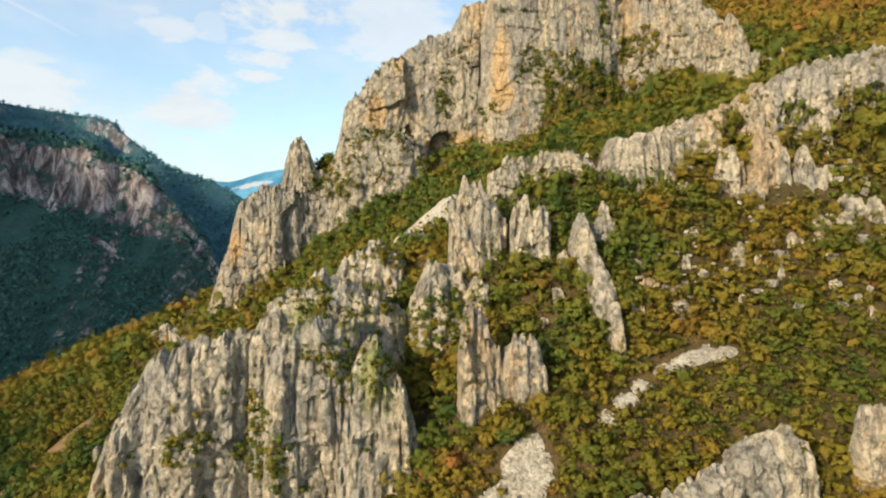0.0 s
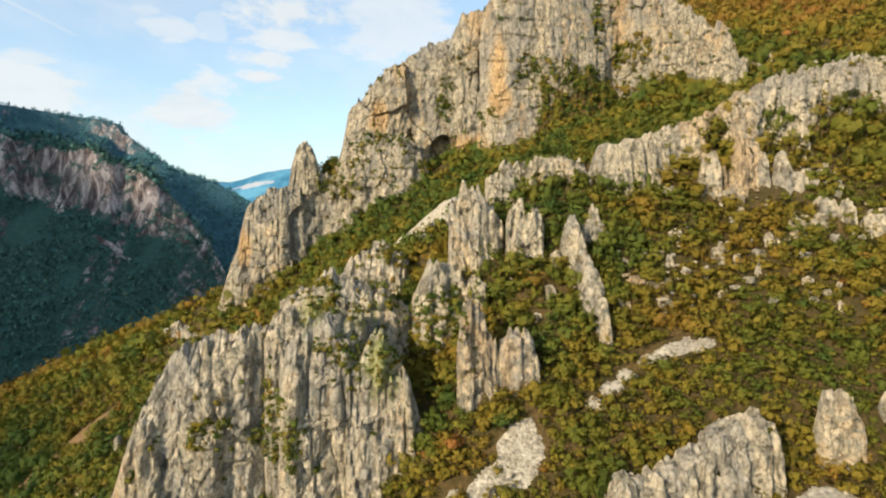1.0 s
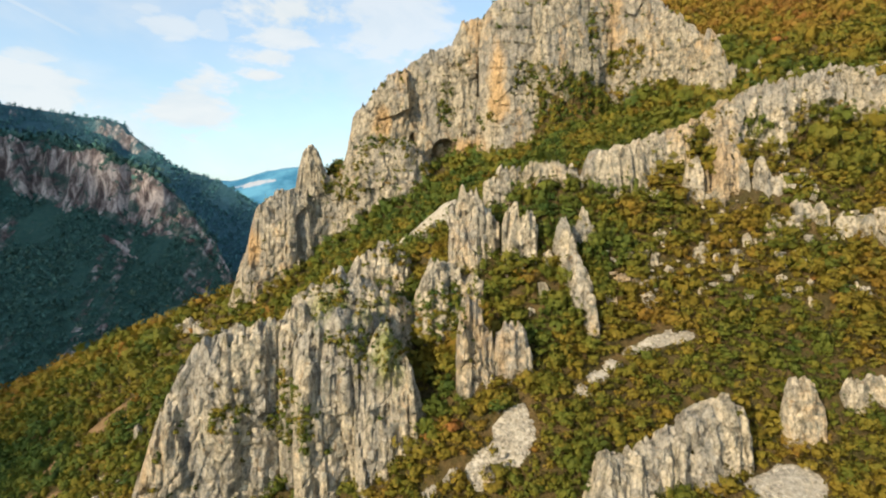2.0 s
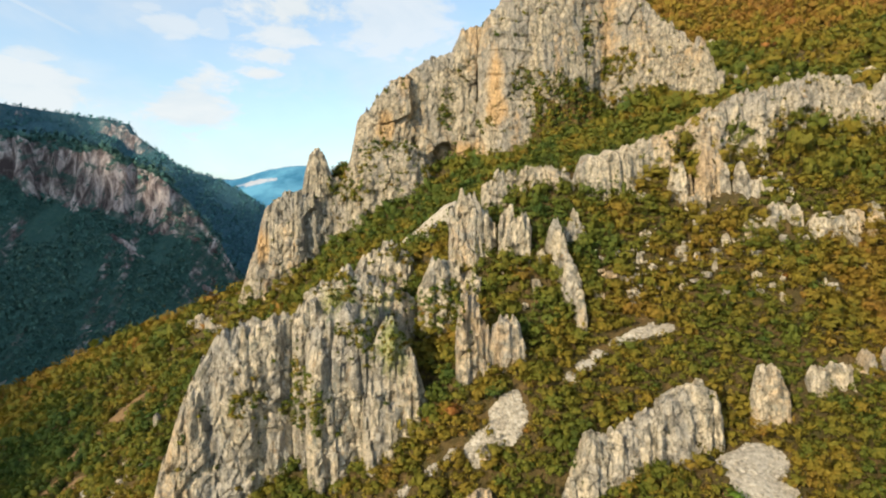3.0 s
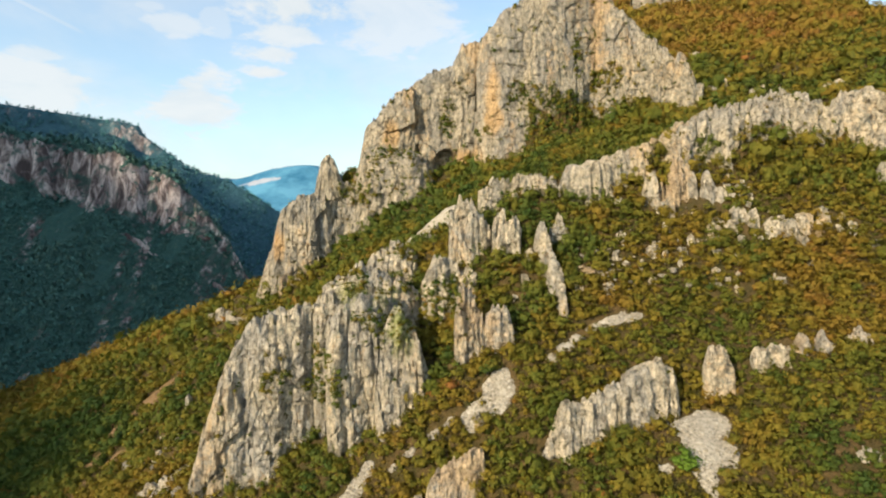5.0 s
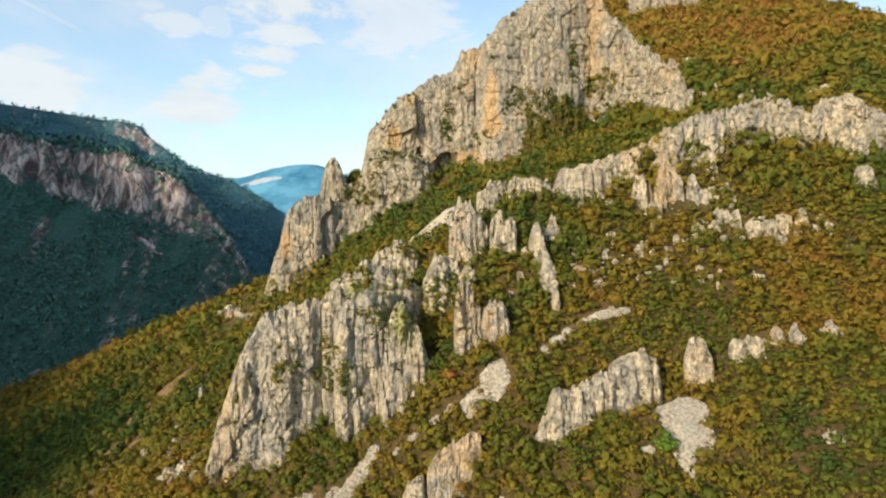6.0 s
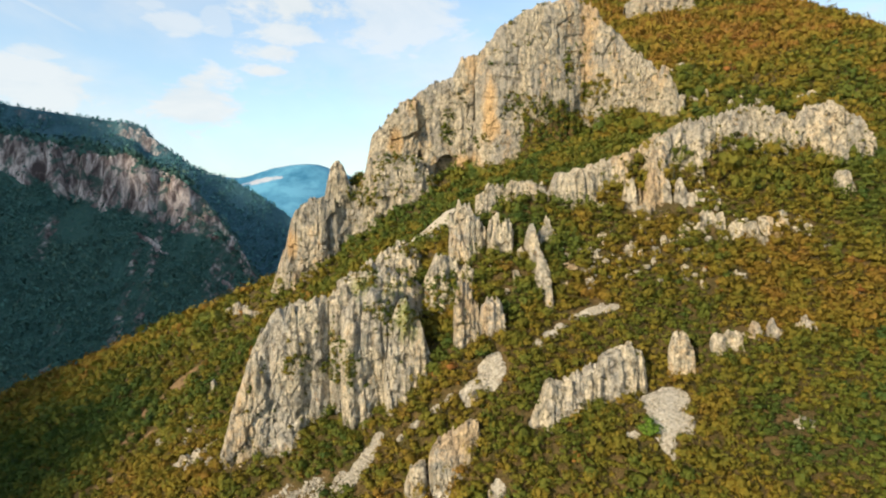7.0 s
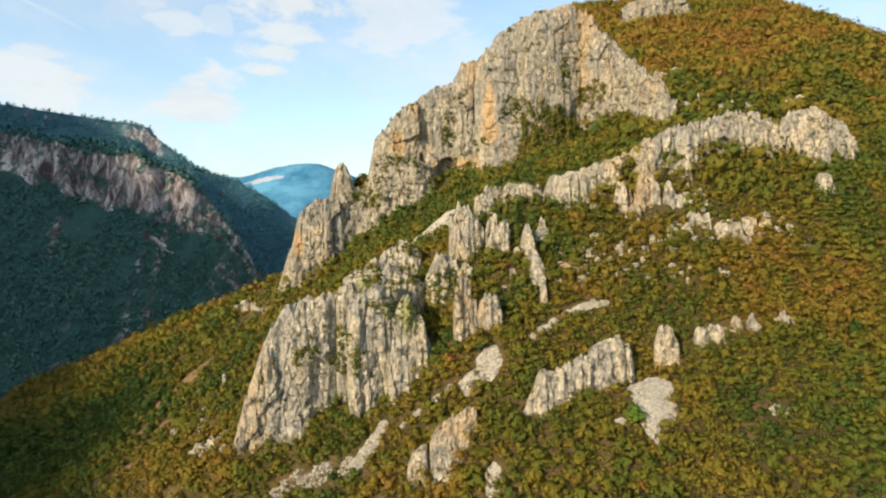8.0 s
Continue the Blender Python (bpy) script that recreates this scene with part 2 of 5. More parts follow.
def leaf_material(name, stops, spray_scale=2.6, lace=5.5, cut=0.45, glow=0.30):
    m, nt, b, p = material(name, 0.75)
    a = nt.nodes.new("ShaderNodeAttribute")
    a.attribute_name = "tone"
    island = nt.nodes.new("ShaderNodeNewGeometry").outputs["Random Per Island"]
    patch = noise_node(nt, p, 0.03, 4.0, 0.6)
    f = math_node(nt, "ADD", a.outputs["Fac"], math_node(nt, "MULTIPLY_ADD", patch, 0.5, -0.25))
    f = math_node(nt, "ADD", f, math_node(nt, "MULTIPLY_ADD", island, 0.08, -0.04), clamp=True)
    base = ramp_node(nt, f, stops)
    tint = ramp_node(nt, island, ((0.0, (0.96, 0.96, 0.96)), (1.0, (1.24, 1.24, 1.24))))
    base = mix_node(nt, 1.0, base, tint, "MULTIPLY")
    spray = noise_node(nt, p, spray_scale, 4.0, 0.7)
    nt.links.new(mix_node(nt, 1.0, base, ramp_node(nt, spray, ((0.34, (0.74, 0.77, 0.72)), (0.5, (1.0, 1.0, 1.0)), (0.66, (1.26, 1.22, 1.15)))), "MULTIPLY"), b.inputs["Base Color"])
    lace_cut = step_node(nt, noise_node(nt, p, lace, 3.0, 0.7, 0.4), cut - 0.01, cut + 0.01)
    nt.links.new(lace_cut, b.inputs["Alpha"])
    thin = nt.nodes.new("ShaderNodeBsdfTranslucent")
    nt.links.new(b.inputs["Base Color"].links[0].from_socket, thin.inputs["Color"])
    both, hole, gaps = nt.nodes.new("ShaderNodeMixShader"), nt.nodes.new("ShaderNodeBsdfTransparent"), nt.nodes.new("ShaderNodeMixShader")
    both.inputs[0].default_value = glow
    nt.links.new(hole.outputs[0], gaps.inputs[1])
    nt.links.new(lace_cut, gaps.inputs[0])
    nt.links.new(thin.outputs[0], gaps.inputs[2])
    nt.links.new(b.outputs[0], both.inputs[1])
    nt.links.new(gaps.outputs[0], both.inputs[2])
    nt.links.new(both.outputs[0], nt.nodes["Material Output"].inputs["Surface"])
    return m


def scree_material():
    m, nt, b, p = material("limestone_scree", 0.95)
    island = nt.nodes.new("ShaderNodeNewGeometry").outputs["Random Per Island"]
    fine = noise_node(nt, p, 1.8, 7.0, 0.7)
    base = ramp_node(nt, fine, ((0.3, (0.17, 0.15, 0.12)), (0.46, (0.36, 0.33, 0.275)), (0.7, (0.52, 0.485, 0.42))))
    tint = ramp_node(nt, island, ((0.0, (0.75, 0.74, 0.72)), (1.0, (1.15, 1.15, 1.13))))
    nt.links.new(mix_node(nt, 1.0, base, tint, "MULTIPLY"), b.inputs["Base Color"])
    bump(nt, b, fine, 0.4)
    return m


ROCK = rock_material("weathered_limestone", 0.55, 0.84, (), (((-9.5, 77, 79.5), (3.2, 9, 5.5)), ((-11, 79, 85.5), (5.0, 9, 2.0)), ((-21, 84, 86), (4, 10, 2.5))))
ROCK_BAND = rock_material("banded_grey_limestone", 0.5, 0.75)
# darker copy of the limestone, the skyline knoll's shading put into its colour
ROCK_SHADED = rock_material("shaded_limestone", 0.2, 0.55)
ROCK_CRAG = rock_material("cliff_limestone", 0.6, 0.66, (((15.5, 178, 146), (3.0, 16, 15)), ((16.0, 176, 138), (4.0, 14, 7)), ((-22.5, 178, 133), (3.6, 14, 6)), ((6, 178, 123), (8, 14, 6)), ((-62, 164, 92), (3, 14, 6))))
def bark_material():
    m, nt, b, p = material("grey_brown_bark", 0.9)
    g = noise_node(nt, vec_node(nt, "MULTIPLY", p, (6.0, 6.0, 1.5)), 2.0, 5.0, 0.6)
    nt.links.new(ramp_node(nt, g, ((0.3, (0.05, 0.04, 0.03)), (0.7, (0.14, 0.11, 0.085)))), b.inputs["Base Color"])
    bump(nt, b, g, 0.05)
    return m


BARK = bark_material()
SOIL = ground_material()
BARE_SOIL = bare_material()
SCREE = scree_material()
LEAF = leaf_material("scrub_leaves", ((0.0, (0.042, 0.078, 0.013)), (0.25, (0.098, 0.112, 0.013)), (0.48, (0.176, 0.136, 0.015)), (0.72, (0.212, 0.126, 0.020)), (1.0, (0.24, 0.106, 0.026))))
LEAF_FRESH = leaf_material("fresh_green_leaves", ((0.0, (0.10, 0.17, 0.018)), (1.0, (0.15, 0.20, 0.022))))
# leaf green shifted to teal, so distance haze sits in the colour
FOREST = leaf_material("hazed_forest_leaves", ((0.0, (0.042, 0.130, 0.122)), (0.5, (0.068, 0.160, 0.138)), (1.0, (0.115, 0.18, 0.12))), 0.5, 0.65, 0.425, 0.05)

# bluer again: stronger haze put into the tableland's leaf colour
FAR_FOREST = leaf_material("hazed_tableland_leaves", ((0.0, (0.050, 0.165, 0.190)), (0.5, (0.070, 0.200, 0.215)), (1.0, (0.11, 0.22, 0.20))), 0.5, 0.65, 0.425, 0.05)


# ---------------------------------------------------------------- the lie of the land
def crest_y(x):
    """Where the hillside tops out, by x."""
    return np.interp(x, (-900, -72, -40, 0, 50, 97, 260, 900), (518, 179, 200, 214, 228, 400, 343, 200))


def land(x, y):
    """Height of the hillside."""
    x, y = np.broadcast_arrays(np.asarray(x, float), np.asarray(y, float))
    up = np.interp(y, (-600, 0, 48, 70, 84, 104, 112, 177, 600), (-140, 22, 61.5, 77, 88, 108.5, 114.5, 143, 369))
    face = up + (0.12 - 0.05 * smoothstep(80, 100, y) + 0.16 * smoothstep(112, 145, y)) * np.clip(x - 60, -400, 0) + np.clip(x - 60, 0, 260) * (0.02 + 0.10 * smoothstep(120, 220, y)) - 0.5 * np.clip(x - 215, 0, 400)
    flank = 84 + 0.58 * (x + 44) + 0.4 * (y - 160) - 1.0 * np.clip(76 - y, 0, 80)
    flank = flank + (0.14 * smoothstep(84, 102, y) - 0.05 * smoothstep(135, 165, y)) * np.clip(x + 44, 0, 120)
    z = smin(face, flank, 10.0)
    bank = np.interp(x, (40, 54, 68, 84, 100, 130), (0, 7.0, 9.5, 8.5, 5.0, 0))
    z = z + bank * np.exp(-((y - 113 - 0.16 * (x - 50)) / 6) ** 2)
    z = z - np.interp(x, (-50, -41, -30, -20, -12, -2.6, 3), (0, 5, 5.5, 9, 7, 3, 0)) * np.exp(-((y - 77) / 6.5) ** 2)
    z = z - np.interp(x, (17, 23, 42, 48, 54), (0, 3.2, 3.4, 2.0, 0)) * np.exp(-((y - 59.5 - 0.17 * (x - 15)) / 3.6) ** 2)
    z = z - np.interp(x, (-8, 3, 23, 41, 58, 70), (0, 1.5, 10, 9.6, 3, 0)) * np.interp(y, (146, 150, 160, 172, 180, 196), (0, 0.18, 0.5, 1, 1, 0))
    z = z + 3.6 * np.exp(-((x - 4) / 5.5) ** 2 - ((y - 94.5) / 3.2) ** 2) + 2.6 * np.exp(-((x - 14) / 3.5) ** 2 - ((y - 92.5) / 3) ** 2)
    over = y - crest_y(x)
    z = z - 1.05 * np.where(over > 0, over * over / (over + 14), 0) * smoothstep(0, 6, over)
    z = z + 1.3 * vnoise(x / 17, y / 17, 0.5, 3) + 0.5 * vnoise(x / 6, y / 6, 0.5, 4)
    return -smin(-z, 90.0 + 0 * z, 40.0)


def spaced(stops):
    """Coordinates at changing steps: (start, step), ..., (end, 0)."""
    out = []
    for (a, s), (b, _) in zip(stops, stops[1:]):
        n = max(1, round((b - a) / s))
        out += [a + (b - a) * i / n for i in range(n)]
    return np.array(out + [stops[-1][0]])


def make_ground():
    xs = spaced(((-4600, 300), (-700, 40), (-260, 6), (-200, 2.2), (220, 5), (420, 40), (900, 300), (4600, 0)))
    ys = spaced(((-2500, 200), (-160, 20), (10, 2.2), (250, 3.5), (420, 40), (900, 300), (4900, 0)))
    gx, gy = np.meshgrid(xs, ys, indexing="ij")
    me = mesh_from("ground", np.stack((gx, gy, land(gx, gy)), -1), grid_quads(len(xs), len(ys)))
    me.materials.append(SOIL)
    ob = new("ground", me)
    return tagged(ob, "steep brown hillside soil under scrub, falling into a valley", "hillside", kind="structure")


make_ground()

# ---------------------------------------------------------------- rock
BARE = []  # discs (x, y, r) that carry no scrub
LEDGES = []  # places on rock where scrub can root
# scrub in the clefts and on the ledges: x, y, z, half width, half height
BUTTRESS_SCRUB = [(-28.2, 78, 71.8, 1.1, 5.0), (-28.3, 78, 66.2, 2.5, 3.0), (-24.3, 78, 72.3, 1.5, 3.4), (-17.8, 76, 82.0, 3.0, 1.4), (-14.2, 76, 79.7, 1.7, 3.7), (-9.9, 74, 81.4, 2.2, 4.0), (-21.1, 80, 86.1, 1.7, 1.6), (-20.5, 88, 88.5, 3.5, 2.9), (-11.7, 88, 87.5, 3.5, 1.7), (-3.6, 84, 83.1, 3.1, 4.5), (-9.6, 104, 93.8, 3.8, 2.6), (-0.2, 88, 85.0, 2.8, 4.3), (-35.1, 77, 69.2, 3.4, 1.2), (-12.3, 80, 86.3, 5.1, 1.1), (-22.3, 75, 68.7, 1.3, 4.0), (-37.8, 76, 66.9, 1.5, 1.4)]
CRAG_SCRUB = [(-1.1, 178, 143.8, 2.0, 7.3), (-1.4, 176, 136.2, 2.9, 4.3), (31.0, 178, 146.4, 9.5, 5.8), (46.4, 178, 142.2, 8.4, 5.8), (-23.5, 171, 125.7, 7.4, 2.8), (-13.5, 171, 124.8, 4.6, 2.1), (58.2, 176, 152.9, 5.0, 6.0), (64.1, 172, 143.6, 8.0, 2.6), (47.6, 178, 162.3, 1.8, 9.5), (12.0, 177, 133.7, 3.8, 1.6), (-38.0, 178, 114.0, 4.0, 6.0), (-34.0, 178, 110.0, 4.0, 4.0), (-29.5, 171, 119.0, 2.0, 5.0), (-6.0, 171, 117.5, 4.5, 1.5)]


def slab(name, parent, spine, thick, seed, flute=1.0, column=4.0, jag=2.0, rough=0.7, batter=0.08, foot=5.0, step=0.45, mat=None, sink=0.0, hollow=(), label="", green=0.25, round_=4.5, split=0, coarse=1.25, upmin=0.5, cleft=0.03, fine=0.55, drawn=1.0):
    """A standing mass of fluted limestone along a skyline of (x, y, top) points, rooted in the hillside."""
    r = np.random.default_rng(seed)
    split = split or max(1, round(np.hypot(spine[-1][0] - spine[0][0], spine[-1][1] - spine[0][1]) / 9))
    pts = np.array(spine, float)
    run = np.concatenate(([0], np.cumsum(np.hypot(*np.diff(pts[:, :2], axis=0).T))))
    length = run[-1]
    n = max(10, int(length / step))
    u = np.linspace(0, length, n)
    sx, sy, top = (np.interp(u, run, pts[:, i]) for i in range(3))
    chord = pts[-1, :2] - pts[0, :2]
    tx, ty = chord / np.hypot(*chord)
    nx, ny = ty, -tx  # towards the valley side
    edges = np.concatenate(([-column], np.cumsum(r.uniform(0.45, 1.6, int(length / column * 2) + 8) * column) - column))
    offs, lifts = r.uniform(-1, 1, len(edges)), r.uniform(-1, 1, len(edges))

    def cells(v):
        k = np.clip(np.searchsorted(edges, v) - 1, 0, len(edges) - 2)
        c = np.clip((v - edges[k]) / (edges[k + 1] - edges[k]) * 2 - 1, -1, 1)
        return k, np.sqrt(np.maximum(0, 1 - np.abs(c) ** 2.6))

    fine_edges = np.concatenate(([-column], np.cumsum(r.uniform(0.4, 1.7, int(length / column * 6) + 16) * column * 0.3) - column))

    def prisms(v, zz, e, sd):
        """Angular columns broken at random heights: wedge 0..1 and block offset -1..1."""
        k = np.clip(np.searchsorted(e, v) - 1, 0, len(e) - 2)
        c = np.clip((v - e[k]) / (e[k + 1] - e[k]), 0, 1)
        row = np.floor(zz / (2.2 * column) + 3 * hash3(k, k * 0, k * 0, sd)).astype(np.int64)
        ridge = 0.5 + 0.42 * hash3(k, row, k * 0, sd + 1)
        return np.minimum(c / ridge, (1 - c) / (1 - ridge)), hash3(k, row, k * 0, sd + 2)

    k0, b0 = cells(u)
    w0, o0 = prisms(u, 0 * u, fine_edges, seed + 90)
    top = top + jag * (0.45 * lifts[k0] + 0.22 * (b0 - 0.8) + 0.28 * o0) + 0.15 * jag * vnoise(u / 1.1, seed * 1.7, 0.2, seed) + 0.65 * jag * (np.abs(vnoise(u / max(0.55 * column, 4 * step), 0.4, seed * 0.3, seed + 48)) - 0.3)
    ends = np.clip(1 - np.abs(2 * u / length - 1) ** 5, 0, 1) ** 0.5
    half = thick / 2 * (0.12 + 0.88 * ends)
    reach = thick * 0.5 + batter * 35 + 2
    low = np.minimum(land(sx + nx * reach, sy + ny * reach), land(sx, sy)) - foot - sink
    tall = np.maximum(top - low, 1.0)
    rows = max(8, int(np.max(tall) / step))
    f = np.concatenate((np.linspace(0, 0.9, rows), np.linspace(0.9, 0.999, 7)[1:], [1.0], np.linspace(0.999, 0.9, 5)[:-1], np.linspace(0.9, 0, max(5, rows // 3))))
    side = np.concatenate((np.ones(rows + 6), [0.0], -np.ones(len(f) - rows - 7)))
    prof = (1 - f ** round_) ** (1 / round_) * side
    z = low[:, None] + tall[:, None] * f[None, :]
    uw = u[:, None] + 0.18 * column * fbm(u[:, None] / (3 * column), z / 14, seed * 0.37, seed + 5, 2)
    k, bulge = cells(uw)
    out = half[:, None] * prof[None, :] + batter * tall[:, None] * (1 - f[None, :]) * np.sign(prof)[None, :]
    x = sx[:, None] + nx * out
    y = sy[:, None] + ny * out
    wall = prof[None, :]
    wx = x + 0.35 * fbm(x / 5, y / 5, z / 5, seed + 1, 2)
    wy = y + 0.35 * fbm(x / 5, y / 5, z / 5, seed + 2, 2)
    wz = z + 0.5 * fbm(x / 6, y / 6, z / 6, seed + 3, 2)
    big, bigjoint = blocks(wx / 5.5 / coarse, wy / 5.5 / coarse, wz / 12 / coarse, seed + 4)
    mid, midjoint = blocks(wx / 1.9 / coarse, wy / 1.9 / coarse, wz / 5.2 / coarse, seed + 9)
    small, smalljoint = blocks(wx / 0.9, wy / 0.9, wz / 2.3, seed + 14)
    wedge, step_out = prisms(u[:, None] + 0.05 * column * vnoise(u[:, None] / 2, z / 3, 0.6, seed + 6), z, fine_edges, seed + 90)
    wedge1, step1 = prisms(uw, z * 0.35, edges, seed + 95)
    # creased ribs at falling sizes, with broken courses and tilted blocks over them
    v = u[:, None] + 0.5 * fbm(u[:, None] / 7, z / 9, seed * 0.61, seed + 40, 3)
    ribs = np.abs(vnoise(1.0 * v / column, z / (9 * column), 0.3, seed + 41))
    ribs2 = np.abs(vnoise(2.3 * v / column, z / (5 * drawn * column), 0.7, seed + 42))
    reeds = np.abs(vnoise(v / max(0.22 * column, 3 * step), z / max(2.6 * drawn * column, 6 * drawn), 0.1, seed + 47))
    ribs3 = np.abs(vnoise(v / 2.6, z / (9 * drawn), 0.2, seed + 43))
    ribs4 = np.abs(vnoise(v / 1.15, z / (3.6 * drawn), 0.9, seed + 44))
    course = z / 6.5 + 0.5 * fbm(x / 9, y / 9, z / 20, seed + 45, 2)
    saw = course - np.floor(course)
    broken = smoothstep(-0.1, 0.3, vnoise(v / 6, z / 9, 0.4, seed + 46))
    d = flute * (1.7 * (ribs - 0.3) + 1.0 * (ribs2 - 0.3) + 0.5 * (reeds - 0.3) + 0.75 * offs[k] + 0.35 * np.minimum(1, 1.8 * bulge) + 0.2 * step1)
    d = d + fine * (0.30 * flute + 0.25 * rough) * (0.7 * (wedge - 0.5) + 0.6 * step_out)
    d = d + rough * (min(1.3, 0.75 * coarse) * big - 0.3 * broken * smoothstep(0.12, 0.0, bigjoint))
    d = d + rough * (0.26 * mid - 0.35 * smoothstep(0.14, 0.0, midjoint))
    d = d + rough * (0.8 * (ribs3 - 0.3) + 0.28 * (ribs4 - 0.3)) - 0.6 * rough * broken * saw
    d = d + rough * 0.12 * small + rough * 0.14 * fbm(x / 1.2, y / 1.2, z / 1.5, seed + 31, 3)
    d = d * (0.25 + 0.75 * ends[:, None])
    slip = 0.10 * rough * mid + 0.06 * rough * small
    x = x + nx * d * wall + tx * slip
    y = y + ny * d * wall + ty * slip
    z = z + rough * (1.0 * mid + 0.7 * small) * f[None, :] ** 3
    # caves: (x, floor z, half width, height, depth)
    for hx, hz, hw, hh, deep in hollow:
        a, b = (x - hx) / hw, (z - hz) / hh
        inside = (prof[None, :] > 0.02) & (b > -0.02) & (np.abs(a) < 1) & (b < np.sqrt(np.maximum(0, 1 - np.abs(a) ** 2.4)))
        x, y = x - nx * deep * inside, y - ny * deep * inside
    P = np.stack((x, y, z), -1)
    cuts = [0, n - 1]
    if split > 1:
        want = [length * (i + 1) / split for i in range(split - 1)]
        cuts = sorted({0, n - 1, *(int(np.argmin(np.abs(u - edges[np.argmin(np.abs(edges - w))]))) for w in want)})
        cuts = [c for i, c in enumerate(cuts) if i == 0 or c - cuts[i - 1] > 2 or c == n - 1]
    if len(cuts) == 2:
        me = mesh_from(name, P, grid_quads(*z.shape)[:, ::-1], smooth=False)
        me.materials.append(mat or ROCK)
        ob = new(name, me)
    else:
        ob = new(name)
        for a, b in zip(cuts, cuts[1:]):
            me = mesh_from("rock_rib", P[a:b + 1], grid_quads(b + 1 - a, z.shape[1])[:, ::-1], smooth=False)
            me.materials.append(mat or ROCK)
            new("rock_rib", me).parent = ob
    if parent is not None:
        ob.parent = parent
    if label:
        ob["label"] = label
    if green > 0:
        e1, e2 = P[1:, :-1] - P[:-1, :-1], P[:-1, 1:] - P[:-1, :-1]
        nrm = np.cross(e1, e2)
        upness = np.abs(nrm[..., 2]) / (np.linalg.norm(nrm, axis=-1) + 1e-6)
        grow = np.where(upness > upmin, green, 0) + cleft * (bulge[:-1, :-1] < 0.45) * (vnoise(u[:-1, None] / 3, z[:-1, :-1] / 6, 0.5, seed + 71) > 0)
        for hx, hy, hz, hw, hh in BUTTRESS_SCRUB + CRAG_SCRUB:
            if abs(hy - sy[n // 2]) < 14:
                near = ((x[:-1, :-1] - hx) / hw) ** 2 + ((z[:-1, :-1] - hz) / hh) ** 2 + 0.6 * vnoise(x[:-1, :-1] / 1.5, z[:-1, :-1] / 1.5, 0.2, seed + 73) < 1
                grow = np.maximum(grow, (1.8 if hy < 120 else 0.7) * near)
        ok = (prof[None, :-1] > -0.5) & (r.uniform(size=upness.shape) < grow * step * step)
        LEDGES.extend(P[:-1, :-1][ok].tolist())
    for i in range(0, n, max(1, int(2 / step))):
        BARE.append((sx[i], sy[i], max(0.15 * thick, 0.8)))
        if 4 < thick < 6 and sy[i] < 80:
            BARE.append((sx[i] + nx * 0.4 * thick, sy[i] + ny * 0.4 * thick, 0.24 * thick))
    return ob


def outcrop(name, label, x, y, category="rock outcrop", group=""):
    ob = new(name)
    ob.location = (0, 0, 0)
    return tagged(ob, label, category, group)


def thing_slab(name, label, category, *args, group="", **kw):
    spine = args[0]
    kw.setdefault("split", max(1, round(math.hypot(spine[-1][0] - spine[0][0], spine[-1][1] - spine[0][1]) / 4)))
    return tagged(slab(name, None, *args, **kw), label, category, group)


# the great crag above the slope
crag = outcrop("crag", "great grey limestone crag with a cave and ochre stains", 0, 190, "cliff")
slab("cliff_wing", crag, [(-35.7, 182.0, 121.2), (-33.0, 182.2, 134.8), (-23.9, 183.3, 145.6), (-13.0, 184.6, 153.4), (-6.9, 185.2, 157.2), (0.4, 186.1, 159.2), (4.1, 186.5, 166.4), (12.7, 187.4, 171.2), (17.6, 188.0, 175.0)],
     9, 101, flute=0.8, column=15, jag=2.0, rough=1.15, foot=6, mat=ROCK_CRAG, drawn=0.4, coarse=2.6, hollow=((-1.6, 119.2, 4.9, 8.8, 5.0), (-12.6, 126.4, 1.0, 3.4, 3.0)), green=0.12, batter=0.05, fine=0.25, cleft=0.02)
slab("cliff_dome", crag, [(9.7, 179.0, 158.2), (12.6, 178.6, 169.8), (19.9, 178.4, 178.2), (29.7, 180.0, 184.2), (45.7, 184.8, 191.5), (56.8, 188.7, 190.6), (62.7, 190.0, 180.1)],
     11, 102, flute=0.75, column=16, jag=1.0, rough=0.85, mat=ROCK_CRAG, drawn=0.4, coarse=3.0, green=0.3, batter=0.04, fine=0.15, cleft=0.01)
slab("cliff_shoulder", crag, [(49.6, 190.0, 190.6), (58.4, 185.7, 189.1), (64.9, 182.6, 180.9), (71.2, 179.4, 173.0), (77.4, 176.2, 166.3), (83.4, 173.0, 158.7), (90.8, 169.0, 147.4)],
     8, 103, flute=1.0, column=8, jag=3.0, rough=0.95, mat=ROCK_CRAG, drawn=0.5, coarse=1.6, green=0.2, batter=0.06, fine=0.5, cleft=0.03)
slab("cliff_buttress", crag, [(-36.8, 176.0, 114.8), (-32.8, 175.8, 126.0), (-25.6, 175.4, 127.5), (-14.7, 174.7, 126.2), (-9.4, 174.3, 122.0), (-4.5, 174.0, 113.0)],
     10, 104, round_=2.0, flute=1.0, column=9, jag=2.0, rough=1.4, mat=ROCK_CRAG, drawn=0.4, coarse=2.2, green=0.7, batter=0.07, fine=0.3)
slab("cliff_foot", crag, [(9.2, 180.0, 141.1), (17.2, 179.6, 147.9), (24.3, 179.1, 150.1), (32.6, 178.6, 144.1), (42.8, 178.0, 135.9)],
     6, 105, flute=0.8, column=9, jag=2.0, rough=1.2, mat=ROCK_CRAG, drawn=0.4, coarse=2.0, green=0.3, batter=0.1, fine=0.4)

